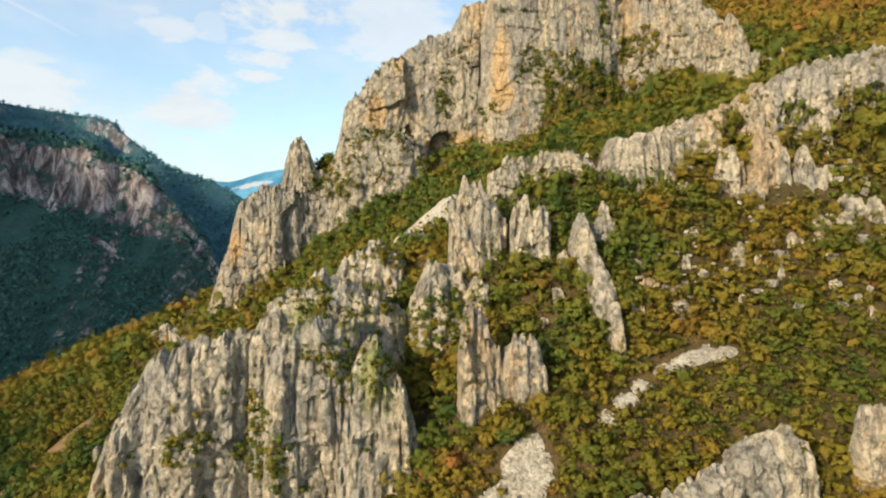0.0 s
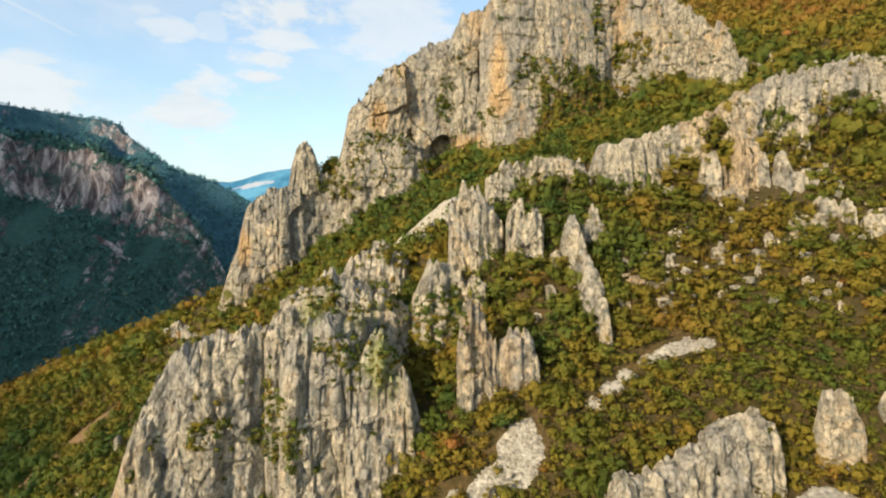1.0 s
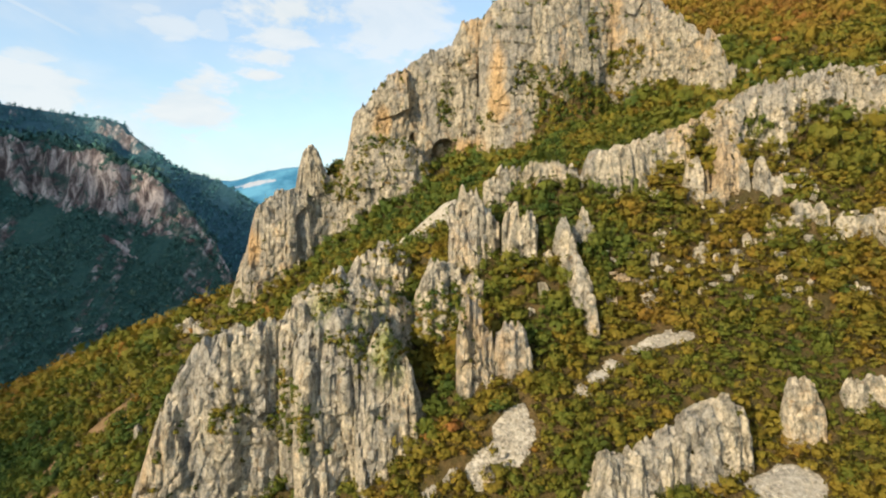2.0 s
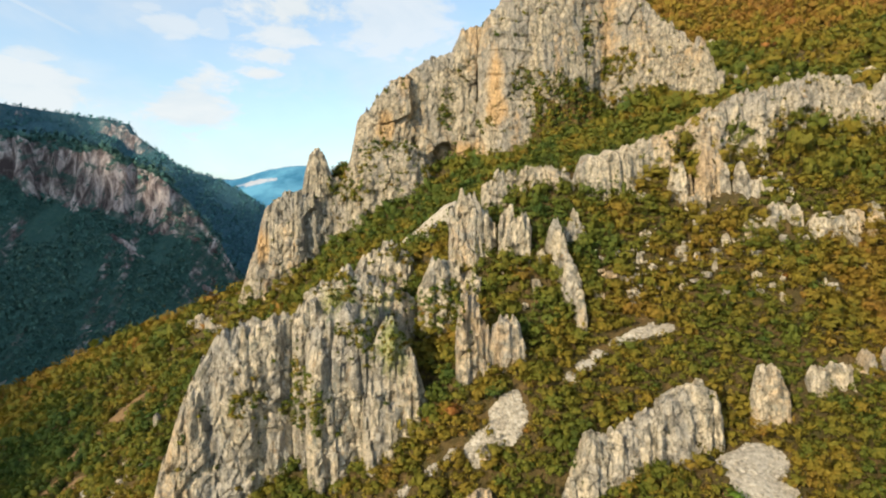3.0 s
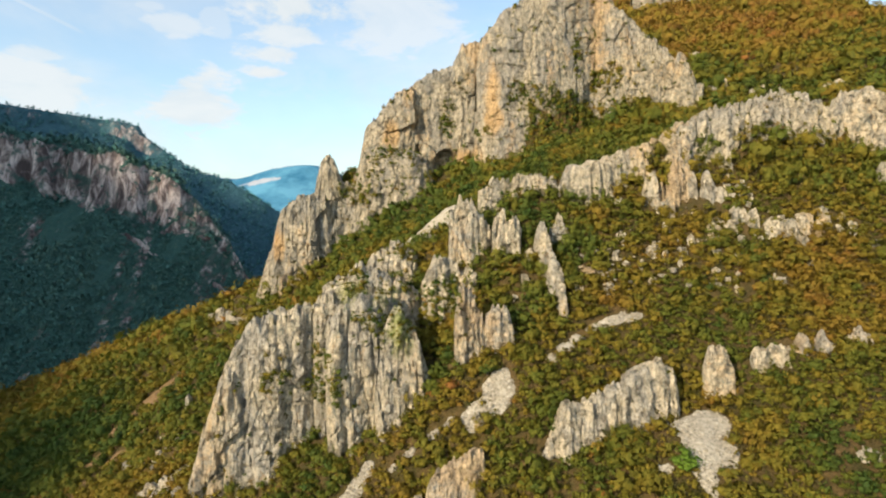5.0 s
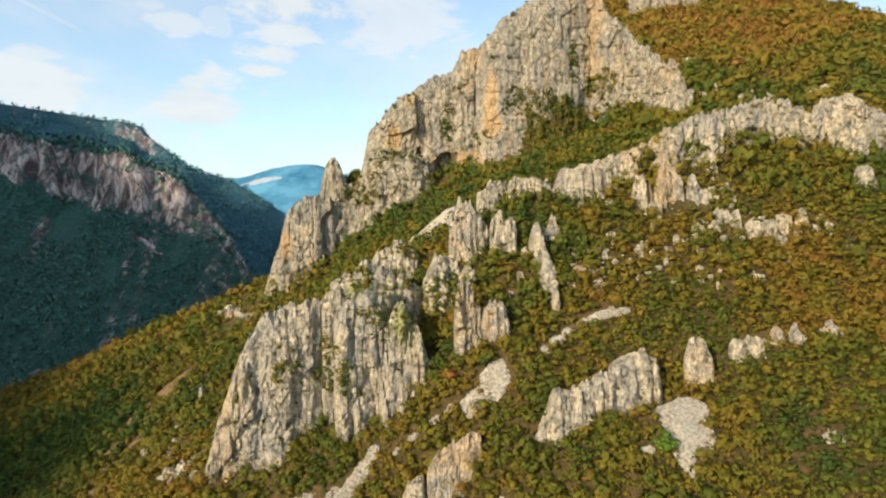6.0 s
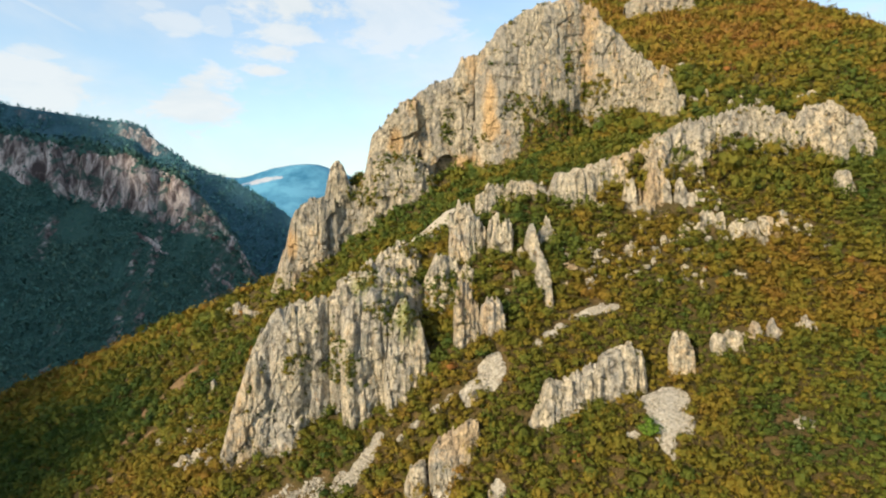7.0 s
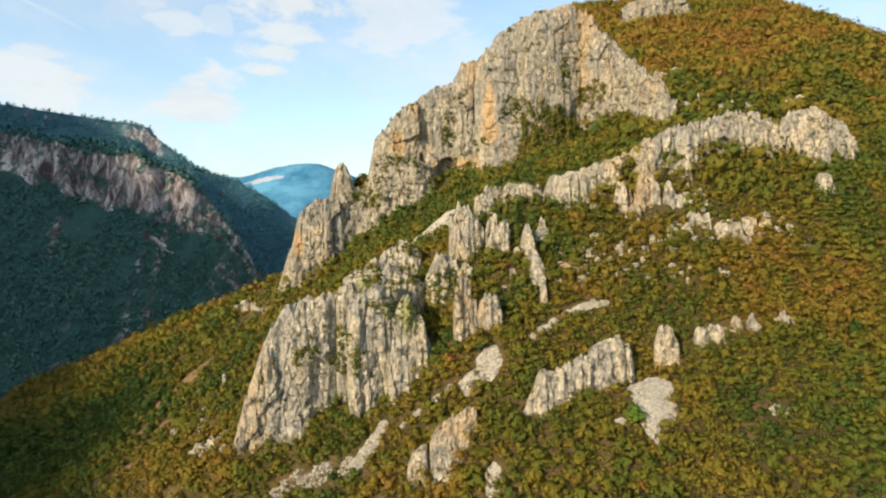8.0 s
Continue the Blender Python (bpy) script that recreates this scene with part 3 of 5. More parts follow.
tower = outcrop("rock_tower", "tall warm-lit limestone tower beside the great crag", -60, 170)
slab("tower_wall", tower, [(-71.4, 167.0, 73.4), (-66.1, 168.7, 89.8), (-62.5, 169.3, 103.8), (-58.0, 170.1, 107.5), (-55.0, 170.6, 108.6), (-51.2, 171.2, 109.4), (-46.5, 171.9, 110.5), (-43.5, 172.3, 100.0)],
     10, 111, flute=0.9, column=6, jag=2.0, rough=1.0, mat=ROCK_CRAG, drawn=0.4, coarse=1.8, foot=8, green=0.04, fine=0.5)
slab("spire", tower, [(-51.8, 174.0, 105.6), (-50.0, 174.4, 117.5), (-48.4, 174.7, 122.8), (-46.5, 175.1, 124.6), (-43.9, 175.7, 123.6), (-42.4, 176.1, 118.8), (-40.7, 176.5, 114.5), (-36.1, 177.5, 112.8), (-31.4, 178.6, 110.9), (-24.8, 180.0, 106.6)],
     8, 112, flute=1.0, column=5, jag=1.2, rough=1.1, mat=ROCK_CRAG, drawn=0.4, coarse=1.6, foot=12, green=0.08, fine=0.6)

# the broad buttress below
buttress = outcrop("rock_buttress", "broad fluted pale limestone buttress with scrub in its gullies", -30, 80)
slab("broad_face", buttress, [(-55.5, 77.5, 44.6), (-51.4, 78.5, 59.1), (-47.0, 79.5, 72.1), (-43.1, 80.5, 79.6), (-36.6, 82.2, 82.0), (-29.2, 84.0, 83.2)],
     9, 121, drawn=0.42, flute=1.1, column=8.5, jag=1.4, rough=1.0, step=0.32, foot=6, batter=0.03, green=0.3, cleft=0.2, fine=0.25, coarse=1.5)
slab("slim_rib", buttress, [(-30.3, 85.0, 80.7), (-28.1, 85.5, 85.0), (-25.7, 86.2, 86.4), (-22.0, 87.0, 79.9)],
     11, 122, drawn=0.42, flute=0.9, column=5.0, jag=1.2, rough=0.9, step=0.32, batter=0.05, green=0.3, cleft=0.2, fine=0.3, coarse=1.3)
slab("main_rib", buttress, [(-25.8, 79.0, 79.2), (-22.2, 79.5, 85.4), (-18.6, 80.1, 86.8), (-12.6, 81.0, 84.8)],
     11, 123, drawn=0.42, flute=1.3, column=7, jag=1.2, rough=1.0, step=0.32, batter=0.05, green=0.3, cleft=0.2, fine=0.3, coarse=1.4)
slab("mossy_rib", buttress, [(-15.5, 77.0, 77.7), (-12.8, 77.3, 81.5), (-10.0, 77.9, 83.6), (-6.8, 78.5, 78.5), (-3.6, 79.0, 68.7)],
     9, 124, drawn=0.42, flute=1.2, column=5.5, jag=1.2, rough=0.9, step=0.32, batter=0.05, green=0.3, cleft=0.2, fine=0.3, coarse=1.2)
slab("crest_ridge", buttress, [(-28.9, 90.0, 86.1), (-22.3, 90.5, 90.4), (-17.7, 91.0, 91.0), (-6.4, 92.0, 85.8)],
     12, 125, drawn=0.42, flute=0.8, column=4, jag=1.5, rough=0.9, green=0.4, cleft=0.28)
slab("knob", buttress, [(-22.9, 108.0, 87.5), (-18.1, 108.5, 93.6), (-13.8, 109.1, 95.2), (-9.6, 109.7, 92.2), (-6.0, 110.0, 85.5)],
     14, 126, drawn=0.42, flute=1.0, column=6, jag=1.5, rough=1.3, green=0.10, coarse=1.2)
slab("stepped_wall", buttress, [(-6.5, 91.0, 86.2), (-4.9, 91.1, 90.8), (-3.4, 91.2, 93.5), (1.0, 91.5, 91.3), (5.9, 91.9, 89.4), (7.2, 92.0, 82.1)],
     6, 127, drawn=0.42, flute=0.8, column=4, jag=1.5, rough=1.1, green=0.4, coarse=1.0)

thing_slab("rock_pinnacle", "slender warm limestone pinnacle on the wooded slope", "rock pinnacle", [(1.3, 78.0, 81.3), (2.2, 78.0, 86.3), (3.2, 78.0, 88.7), (5.6, 78.0, 86.3), (7.2, 78.0, 80.6), (8.2, 78.0, 74.1)], 4.5, 131, step=0.28, column=1.8, jag=1.8, rough=0.8, flute=0.5, green=0.02, coarse=0.8)
thing_slab("rock_pinnacle", "low split limestone pinnacle on the wooded slope", "rock pinnacle", [(7.4, 78.5, 78.0), (7.9, 78.5, 82.2), (9.4, 78.5, 84.2), (10.6, 78.5, 82.4), (12.2, 78.5, 83.2), (13.6, 78.5, 80.0), (14.3, 78.5, 75.8)], 4.5, 132, step=0.28, column=1.8, jag=1.8, rough=0.8, flute=0.5, green=0.02, coarse=0.8)
thing_slab("rock_outcrop", "blocky grey limestone outcrop in the scrub", "rock outcrop", [(0.0, 98.0, 102.2), (2.9, 98.0, 106.5), (6.1, 98.0, 105.2), (10.3, 98.0, 99.7)], 6, 133, step=0.32, column=2.0, jag=2.4, rough=0.9, flute=0.7, green=0.03, coarse=1.0)
thing_slab("rock_outcrop", "narrow grey limestone outcrop in the scrub", "rock outcrop", [(10.3, 95.0, 100.6), (12.8, 95.0, 103.5), (15.1, 95.0, 102.4), (17.2, 95.0, 99.8)], 4.5, 134, step=0.28, column=2.0, jag=2.4, rough=0.9, flute=0.6, green=0.02, coarse=1.0)
thing_slab("rock_fin", "long narrow limestone fin running down the slope", "rock fin", [(20.6, 95.6, 96.1), (21.6, 92.7, 101.5), (22.9, 88.1, 94.9), (23.9, 84.2, 89.2), (25.1, 79.2, 82.9)], 1.7, 135, step=0.24, column=1.8, jag=2.4, rough=0.55, flute=0.3, fine=0.9, foot=4, batter=0.02, green=0.02, coarse=0.8)
thing_slab("rock_fin", "short pointed limestone fin above the long one", "rock fin", [(23.5, 96.0, 99.0), (26.0, 96.0, 102.7), (29.6, 96.0, 96.6)], 3.5, 136, step=0.28, column=1.8, jag=1.8, rough=0.8, flute=0.5, green=0.02, coarse=0.8)

# the rock band that climbs to the crag's foot
band = outcrop("rock_band", "long broken band of fluted limestone across the slope", 70, 115, "rock band")
slab("tail_wall", band, [(7.8, 114.0, 109.0), (13.1, 113.2, 111.3), (21.7, 111.6, 112.9), (31.0, 110.0, 111.1)], 6, 141, step=0.32, mat=ROCK_BAND, column=3, jag=2.0, rough=0.9, green=0.2)
slab("fluted_wall", band, [(28.9, 108.0, 111.3), (31.1, 108.3, 115.2), (36.7, 109.3, 117.0), (45.5, 110.9, 120.0), (52.8, 112.0, 120.1)], 7, 142, step=0.32, mat=ROCK_BAND, column=3.6, jag=1.8, rough=0.45, flute=1.9, drawn=1.5, green=0.1, cleft=0.12, fine=0.5)
slab("leaning_wall", band, [(49.1, 112.0, 120.1), (56.4, 113.3, 123.8), (61.9, 114.4, 126.8), (71.1, 116.2, 130.5), (81.5, 118.0, 133.0)], 7, 143, step=0.32, mat=ROCK_BAND, column=4, jag=3.0, rough=1.1, batter=0.12, green=0.35, flute=1.3, cleft=0.15)
slab("notched_wall", band, [(77.8, 118.0, 132.5), (88.4, 119.9, 133.9), (98.3, 121.9, 134.7), (106.4, 123.4, 130.0), (111.5, 124.0, 128.2)], 8, 144, step=0.32, mat=ROCK_BAND, column=6, jag=4.0, rough=1.2, batter=0.12, green=0.35, flute=1.6, cleft=0.15)
slab("block", band, [(105.8, 124.0, 127.2), (109.4, 124.2, 135.0), (117.9, 125.0, 136.4), (124.7, 125.5, 133.9), (132.0, 126.0, 122.0)], 9, 145, step=0.32, mat=ROCK_BAND, column=6, jag=2.2, rough=1.2, batter=0.15, green=0.15, flute=1.4)

for stub_label, stub_spine, stub_seed in (
        ("paired pointed limestone stubs below the rock band", [(47.6, 103.0, 104.5), (48.6, 103.0, 110.2), (50.4, 103.0, 112.0), (51.6, 103.0, 109.4), (52.6, 103.0, 110.2), (53.6, 103.0, 105.0)], 151),
        ("tall jagged limestone stub below the rock band", [(53.0, 104.0, 107.0), (54.2, 104.0, 111.6), (56.0, 104.0, 115.8), (57.6, 104.0, 116.2), (59.4, 104.0, 113.4), (61.0, 104.0, 112.4), (62.0, 104.0, 107.5)], 152),
        ("low broken limestone stub below the rock band", [(61.8, 103.5, 106.5), (63.0, 103.5, 112.4), (64.8, 103.5, 111.8), (66.6, 103.5, 109.6), (68.2, 103.5, 108.6), (69.2, 103.5, 105.5)], 153),
        ("small pale limestone stub low before the rock band", [(52.0, 100.5, 100.5), (53.0, 100.5, 106.4), (54.4, 100.5, 105.4), (55.4, 100.5, 100.0)], 154)):
    thing_slab("rock_outcrop", stub_label, "rock outcrop", stub_spine, 3.2, stub_seed, step=0.26, column=1.7, jag=2.4, rough=0.6, flute=0.6, batter=0.02, green=0.03, coarse=0.9, group="stubs below the band")
BARE += [(50.5, 101.0, 2.4), (54.0, 99.0, 1.8), (57.5, 101.5, 3.2), (61.0, 101.0, 2.0), (65.0, 101.0, 2.4)]
thing_slab("rock_fin", "big pale fluted limestone fin low on the slope", "rock fin", [(15.0, 60.0, 57.9), (19.4, 60.7, 65.1), (21.3, 61.1, 68.6), (27.8, 62.3, 69.6), (32.4, 63.2, 73.2), (38.3, 64.3, 75.8), (41.1, 64.8, 74.2), (43.2, 65.0, 65.5)], 4.5, 161, step=0.24, column=2.4, jag=0.9, rough=0.8, flute=0.85, fine=0.9, foot=4, green=0.02, coarse=0.9)
thing_slab("rock_stone", "upright pale limestone stone beside a scree chute", "rock", [(47.3, 65.0, 69.2), (47.5, 65.0, 76.0), (48.7, 65.0, 77.7), (50.6, 65.0, 77.9), (52.1, 65.0, 75.5), (53.1, 65.0, 70.5), (53.7, 65.0, 68.5)], 3.6, 162, step=0.24, column=1.5, jag=1.4, rough=0.75, flute=0.4, green=0.0, group="stones on the slope", coarse=0.7)
thing_slab("rock_stone", "squat pale limestone stone in the scrub", "rock", [(57.0, 67.0, 73.0), (57.4, 67.0, 77.2), (59.3, 67.0, 78.2), (62.4, 67.0, 78.0), (63.6, 67.0, 76.4), (64.2, 67.0, 72.5)], 3.2, 163, step=0.24, column=1.5, jag=0.7, rough=0.75, flute=0.5, green=0.0, group="stones on the slope", coarse=0.7)
thing_slab("rock_stone", "split pale limestone stone in the scrub", "rock", [(64.8, 69.0, 76.5), (67.2, 69.0, 79.5), (70.0, 69.0, 77.8), (71.0, 69.0, 81.3), (73.6, 69.0, 76.6)], 3.0, 164, step=0.24, column=1.5, jag=1.4, rough=0.75, flute=0.5, green=0.0, group="stones on the slope", coarse=0.7)
thing_slab("rock_stone", "low pale limestone stone in the scrub", "rock", [(76.4, 71.0, 77.4), (78.4, 71.0, 80.5), (80.7, 71.0, 79.9), (83.0, 71.0, 76.4)], 3.0, 165, step=0.24, column=1.5, jag=1.4, rough=0.75, flute=0.5, green=0.0, group="stones on the slope", coarse=0.7)
thing_slab("rock_outcrop", "tilted grey limestone block low on the slope", "rock outcrop", [(-3.8, 58.4, 53.0), (-3.0, 58.5, 56.4), (-1.1, 58.8, 57.8), (1.9, 59.2, 59.4), (4.9, 59.6, 61.6), (6.3, 59.9, 60.2), (7.0, 60.0, 56.5)], 3.4, 166, step=0.22, column=2.6, jag=0.6, rough=0.6, flute=0.35, green=0.02, coarse=0.8)
thing_slab("rock_outcrop", "small grey limestone block low on the slope", "rock outcrop", [(-8.8, 58.5, 48.2), (-7.5, 58.5, 51.4), (-5.8, 58.5, 53.2), (-4.5, 58.5, 52.4), (-3.9, 58.5, 48.8)], 3.2, 167, step=0.22, column=1.8, jag=0.9, rough=0.8, flute=0.4, green=0.02, coarse=0.8)
thing_slab("rock_stone", "lone upright limestone stone on the wooded slope", "rock", [(108.0, 106.5, 110.4), (108.7, 106.5, 114.0), (110.3, 106.5, 115.2), (111.9, 106.5, 114.0), (113.8, 106.5, 109.6)], 3.5, 168, step=0.28, column=1.5, jag=1.4, rough=0.75, flute=0.4, green=0.0, coarse=0.7)
thing_slab("rock_outcrop", "dark rock knoll on the hilltop skyline, its shade painted in", "rock outcrop", [(113.6, 330.0, 239.4), (123.6, 331.8, 247.5), (146.2, 336.8, 250.7), (163.9, 340.0, 244.4)], 14, 169, step=1.2, column=7, jag=3, rough=1.3, flute=1.3, mat=ROCK_SHADED, coarse=2.2, green=0.03)

# scrub-filled gully between the dome and the shoulder, and the dark saddle behind the spire
slab("gully_bank", crag, [(24.7, 178.0, 136.8), (28.5, 178.0, 146.2), (33.6, 178.0, 150.4), (38.8, 178.0, 147.1), (44.2, 178.0, 148.9), (49.0, 178.0, 143.8), (53.6, 178.0, 136.7)], 6, 181, flute=1.5, column=5, jag=4, rough=1.4, batter=0.25, mat=SOIL, green=1.1, upmin=0.1, step=0.7, split=1)
slab("saddle_bank", tower, [(-44.9, 182.0, 111.0), (-41.1, 182.0, 118.8), (-37.4, 182.0, 121.2), (-33.3, 182.0, 117.1)], 6, 182, flute=0.3, column=6, jag=1, rough=0.6, mat=SOIL, green=1.2, upmin=0.1, step=0.7, split=1)


def scattered(label, places, seed, size=(1.6, 3.4), group="scattered rocks"):
    """Small upright rocks: (x, y) places on the slope."""
    r = np.random.default_rng(seed)
    for i, (x, y) in enumerate(places):
        w, h = r.uniform(*size) * 1.1, r.uniform(*size) * 0.85
        z = float(land(x, y))
        lean = r.uniform(-0.3, 0.3) * w
        thing_slab("boulder", label, "rock", [(x - w / 2, y, z + h * r.uniform(0.3, 0.8)), (x - 0.3 * w + lean, y + 0.1, z + h * r.uniform(0.7, 1)), (x + 0.25 * w + lean, y + 0.2, z + h * r.uniform(0.5, 1)), (x + w / 2, y + 0.3, z + 0.3 * h)], w * 0.7, seed * 50 + i, step=0.25, column=1.4,
                   jag=0.6, rough=0.5, flute=0.4, foot=1.5, green=0.0, group=group, split=1)


scattered("small pale limestone rock among low scrub", [(62.5, 94.5), (66.0, 95.5), (69.5, 98.5), (71.5, 96.5), (75.0, 94.0), (79.0, 94.5), (83.5, 96.0), (87.5, 95.5), (91.0, 94.0)], 31, (2.2, 4.2), "rocks below the band")
scattered("small pale limestone rock among rusty scrub", [(43.5, 88.5), (46.5, 91.5), (49.5, 90.0), (52.0, 88.5), (40.5, 94.5), (31.5, 88.5), (35.5, 86.0), (42.0, 102.0), (56.0, 92.5), (59.0, 86.5), (71.0, 84.0)], 32, (1.2, 2.4), "rocks on the open slope")
scattered("weathered grey limestone rock on the upper slope", [(112.0, 175.0), (117.5, 177.0), (122.0, 173.0), (139.0, 176.0), (145.0, 178.0), (92.0, 176.0), (97.0, 178.0), (104.0, 182.0), (110.0, 190.0), (116.0, 212.0), (108.0, 219.0), (101.0, 214.0)], 33, (2.5, 5.0), "rocks beside the crag")
scattered("white limestone rock on the grassy shoulder", [(-72.6, 115.2), (-88.0, 175.0), (-84.5, 170.0), (-80.0, 164.0), (-75.0, 158.0), (-70.0, 154.0), (-64.0, 148.0), (-92.0, 178.0)], 34, (2.0, 4.0), "rocks on the shoulder")
scattered("grey limestone rock at the buttress foot", [(-61.0, 82.0), (-64.0, 84.0), (-67.5, 85.5), (-58.0, 78.0), (-70.0, 92.0), (-84.0, 104.0)], 35, (1.4, 2.8), "rocks at the buttress foot")
scattered("pale rock lying in a strip of scree", [(-39.0, 66.0), (-34.0, 65.5), (-30.0, 65.0), (-22.5, 64.0), (-18.0, 65.5), (-0.5, 56.0), (9.0, 52.5), (5.5, 66.0)], 36, (0.9, 1.7), "rocks in the scree strip")

scattered("small warm limestone rock among low scrub", [(58.5, 92.5), (64.2, 97.0), (67.5, 93.0), (73.2, 98.5), (77.0, 97.0), (81.5, 92.5), (85.8, 93.5), (89.0, 98.0), (94.5, 95.5), (97.0, 92.0)], 37, (1.2, 2.6), "rocks below the band")
scattered("small pale limestone rock half hidden by scrub", [(45.0, 86.0), (48.2, 93.0), (53.5, 91.0), (38.0, 90.5), (34.0, 92.0), (29.0, 86.0), (17.5, 89.0), (19.0, 93.5), (15.0, 86.5), (62.0, 82.0), (80.0, 87.0), (51.0, 96.5)], 38, (1.0, 2.2), "rocks on the open slope")

thing_slab("scree_apron", "smooth pale scree apron above the buttress", "scree", [(-13.4, 127.0, 94.0), (-9.7, 126.1, 97.4), (-5.8, 125.2, 100.7), (-1.1, 124.0, 104.6), (1.9, 123.3, 105.7), (3.0, 123.0, 103.1)], 2.5, 191, flute=0.1, column=6, jag=0.3, rough=0.12, batter=0.3, foot=3, mat=SCREE, green=0.0, cleft=0.0, split=1)

# ---------------------------------------------------------------- scree and loose stones
def inside_blob(x, y, blob, full=1.0):
    cx, cy, rx, ry, turn = blob
    c, s = math.cos(turn), math.sin(turn)
    a, b = ((x - cx) * c + (y - cy) * s) / rx, (-(x - cx) * s + (y - cy) * c) / ry
    return a * a + b * b + 0.6 * fbm(x / 2.6, y / 2.6, 0.1, 77, 2) < full


STONE_Q = np.array([[0, 1, 3, 2], [4, 6, 7, 5], [0, 4, 5, 1], [2, 3, 7, 6], [0, 2, 6, 4], [1, 5, 7, 3]])


def stones(n, blobs, lo, hi, seed, lift=0.1):
    """Angular stones lying on the slope inside the blobs: vertices and faces."""
    r = np.random.default_rng(seed)
    V, Q, k = [], [], 0
    for blob in blobs:
        rad = max(blob[2], blob[3])
        x, y = blob[0] + r.uniform(-rad, rad, n), blob[1] + r.uniform(-rad, rad, n)
        ok = inside_blob(x, y, blob)
        x, y = x[ok], y[ok]
        z = land(x, y) + lift
        for px, py, pz in zip(x, y, z):
            size = lo + (hi - lo) * r.uniform() ** 3
            c = np.array([[i, j, l] for i in (-1, 1) for j in (-1, 1) for l in (-1, 1)], float) * r.uniform(0.55, 1.0, (8, 3)) * (size, size * r.uniform(0.6, 1), size * r.uniform(0.4, 0.8))
            a, t = r.uniform(0, 6.28), r.uniform(-0.5, 0.5)
            ca, sa, ct, st = math.cos(a), math.sin(a), math.cos(t), math.sin(t)
            rot = np.array([[ca, -sa, 0], [sa, ca, 0], [0, 0, 1]]) @ np.array([[1, 0, 0], [0, ct, -st], [0, st, ct]])
            V.append(c @ rot.T + (px, py, pz))
            Q.append(STONE_Q + k)
            k += 8
    return np.concatenate(V), np.concatenate(Q)


def scree(label, blobs, n=420, lo=0.12, hi=0.5, seed=1, sheet=True, mat=None, name="scree", category="scree", lift=0.1, opened=True):
    """A bed of fine rubble on the slope with loose stones on it."""
    V, Q = stones(n, blobs, lo, hi, seed, lift)
    if sheet:
        for blob in blobs:
            rad = max(blob[2], blob[3]) * 1.15
            g = np.arange(-rad, rad + 0.4, 0.4)
            gx, gy = np.meshgrid(blob[0] + g, blob[1] + g, indexing="ij")
            c, s = math.cos(blob[4]), math.sin(blob[4])
            a, b = ((gx - blob[0]) * c + (gy - blob[1]) * s) / blob[2], (-(gx - blob[0]) * s + (gy - blob[1]) * c) / blob[3]
            e = a * a + b * b + 0.6 * fbm(gx / 2.6, gy / 2.6, 0.1, 77, 2)
            gz = land(gx, gy) + 0.35 * (1 - e) + 0.12 * vnoise(gx / 0.7, gy / 0.7, 0.3, 9)
            gz = np.maximum(gz, land(gx, gy) - 0.6)
            Q = np.concatenate((Q, grid_quads(*gx.shape) + len(V)))
            V = np.concatenate((V, np.stack((gx, gy, gz), -1).reshape(-1, 3)))
    me = mesh_from(name, V, Q, smooth=False)
    me.materials.append(mat or SCREE)
    for b in blobs if opened else ():
        OPEN_GROUND.append(b)
    return tagged(new(name, me), label, category, kind="stuff")


OPEN_GROUND = []
scree("pale limestone rubble fan below the buttress", [(10.2, 70.6, 1.8, 1.6, 0.1), (9.2, 69.4, 2.4, 1.8, 0.1), (8.4, 68.2, 3.4, 1.8, 0.1), (10.9, 68.0, 2.2, 1.8, 0.1), (5.0, 67.3, 2.2, 1.1, 0.2), (9.4, 66.9, 3.6, 1.2, 0.1), (6.6, 66.2, 3.0, 1.2, 0.1)], 420, seed=1)
scree("pale limestone rubble chute beside the big fin", [(45.0, 58.6, 4.8, 3.2, 0.1), (43.8, 54.8, 4.1, 3.6, 0.0), (42.4, 51.0, 1.6, 2.4, 0.0)], 400, seed=2)
scree("bare pale streak of rubble crossing the slope", [(21.1, 72.4, 1.52, 0.96, 0.2), (23.6, 74.1, 1.61, 0.90, 0.2), (26.7, 76.2, 1.52, 0.84, 0.2), (29.9, 78.3, 1.80, 0.90, 0.2), (32.7, 78.9, 2.28, 0.84, 0.2), (35.7, 79.4, 2.66, 0.96, 0.2), (38.5, 79.4, 2.28, 0.90, 0.2)], 160, seed=3)
scree("strip of grey scree low on the slope", [(-38.5, 66.0, 4.2, 1.5, 0.0), (-30.5, 65.0, 3.6, 1.4, 0.0), (-23.0, 64.0, 3.0, 1.3, 0.0), (-20.0, 64.4, 2.0, 1.5, 0.4), (-17.5, 65.6, 2.0, 1.6, 0.4), (-15.8, 67.0, 1.5, 1.3, 0.4)], 700, seed=5, sheet=False)
scree("small pale bare patch in the scrub", [(-0.5, 55.6, 2.8, 1.4, 0.0), (9.5, 52.0, 2.0, 2.0, 0.0), (36.0, 53.0, 1.5, 0.6, 0.0), (68.0, 50.8, 1.8, 1.2, 0.0), (71.0, 84.0, 2.2, 0.9, 0.0)], 160, seed=6)
scree("thin trail of pale rubble below the scree fan", [(-10.3, 65.5, 0.9, 0.6, 0.2), (-7.4, 66.0, 1.0, 0.6, 0.2), (-2.6, 66.6, 1.0, 0.6, 0.2), (0.4, 67.3, 1.2, 0.7, 0.2)], 130, seed=10)
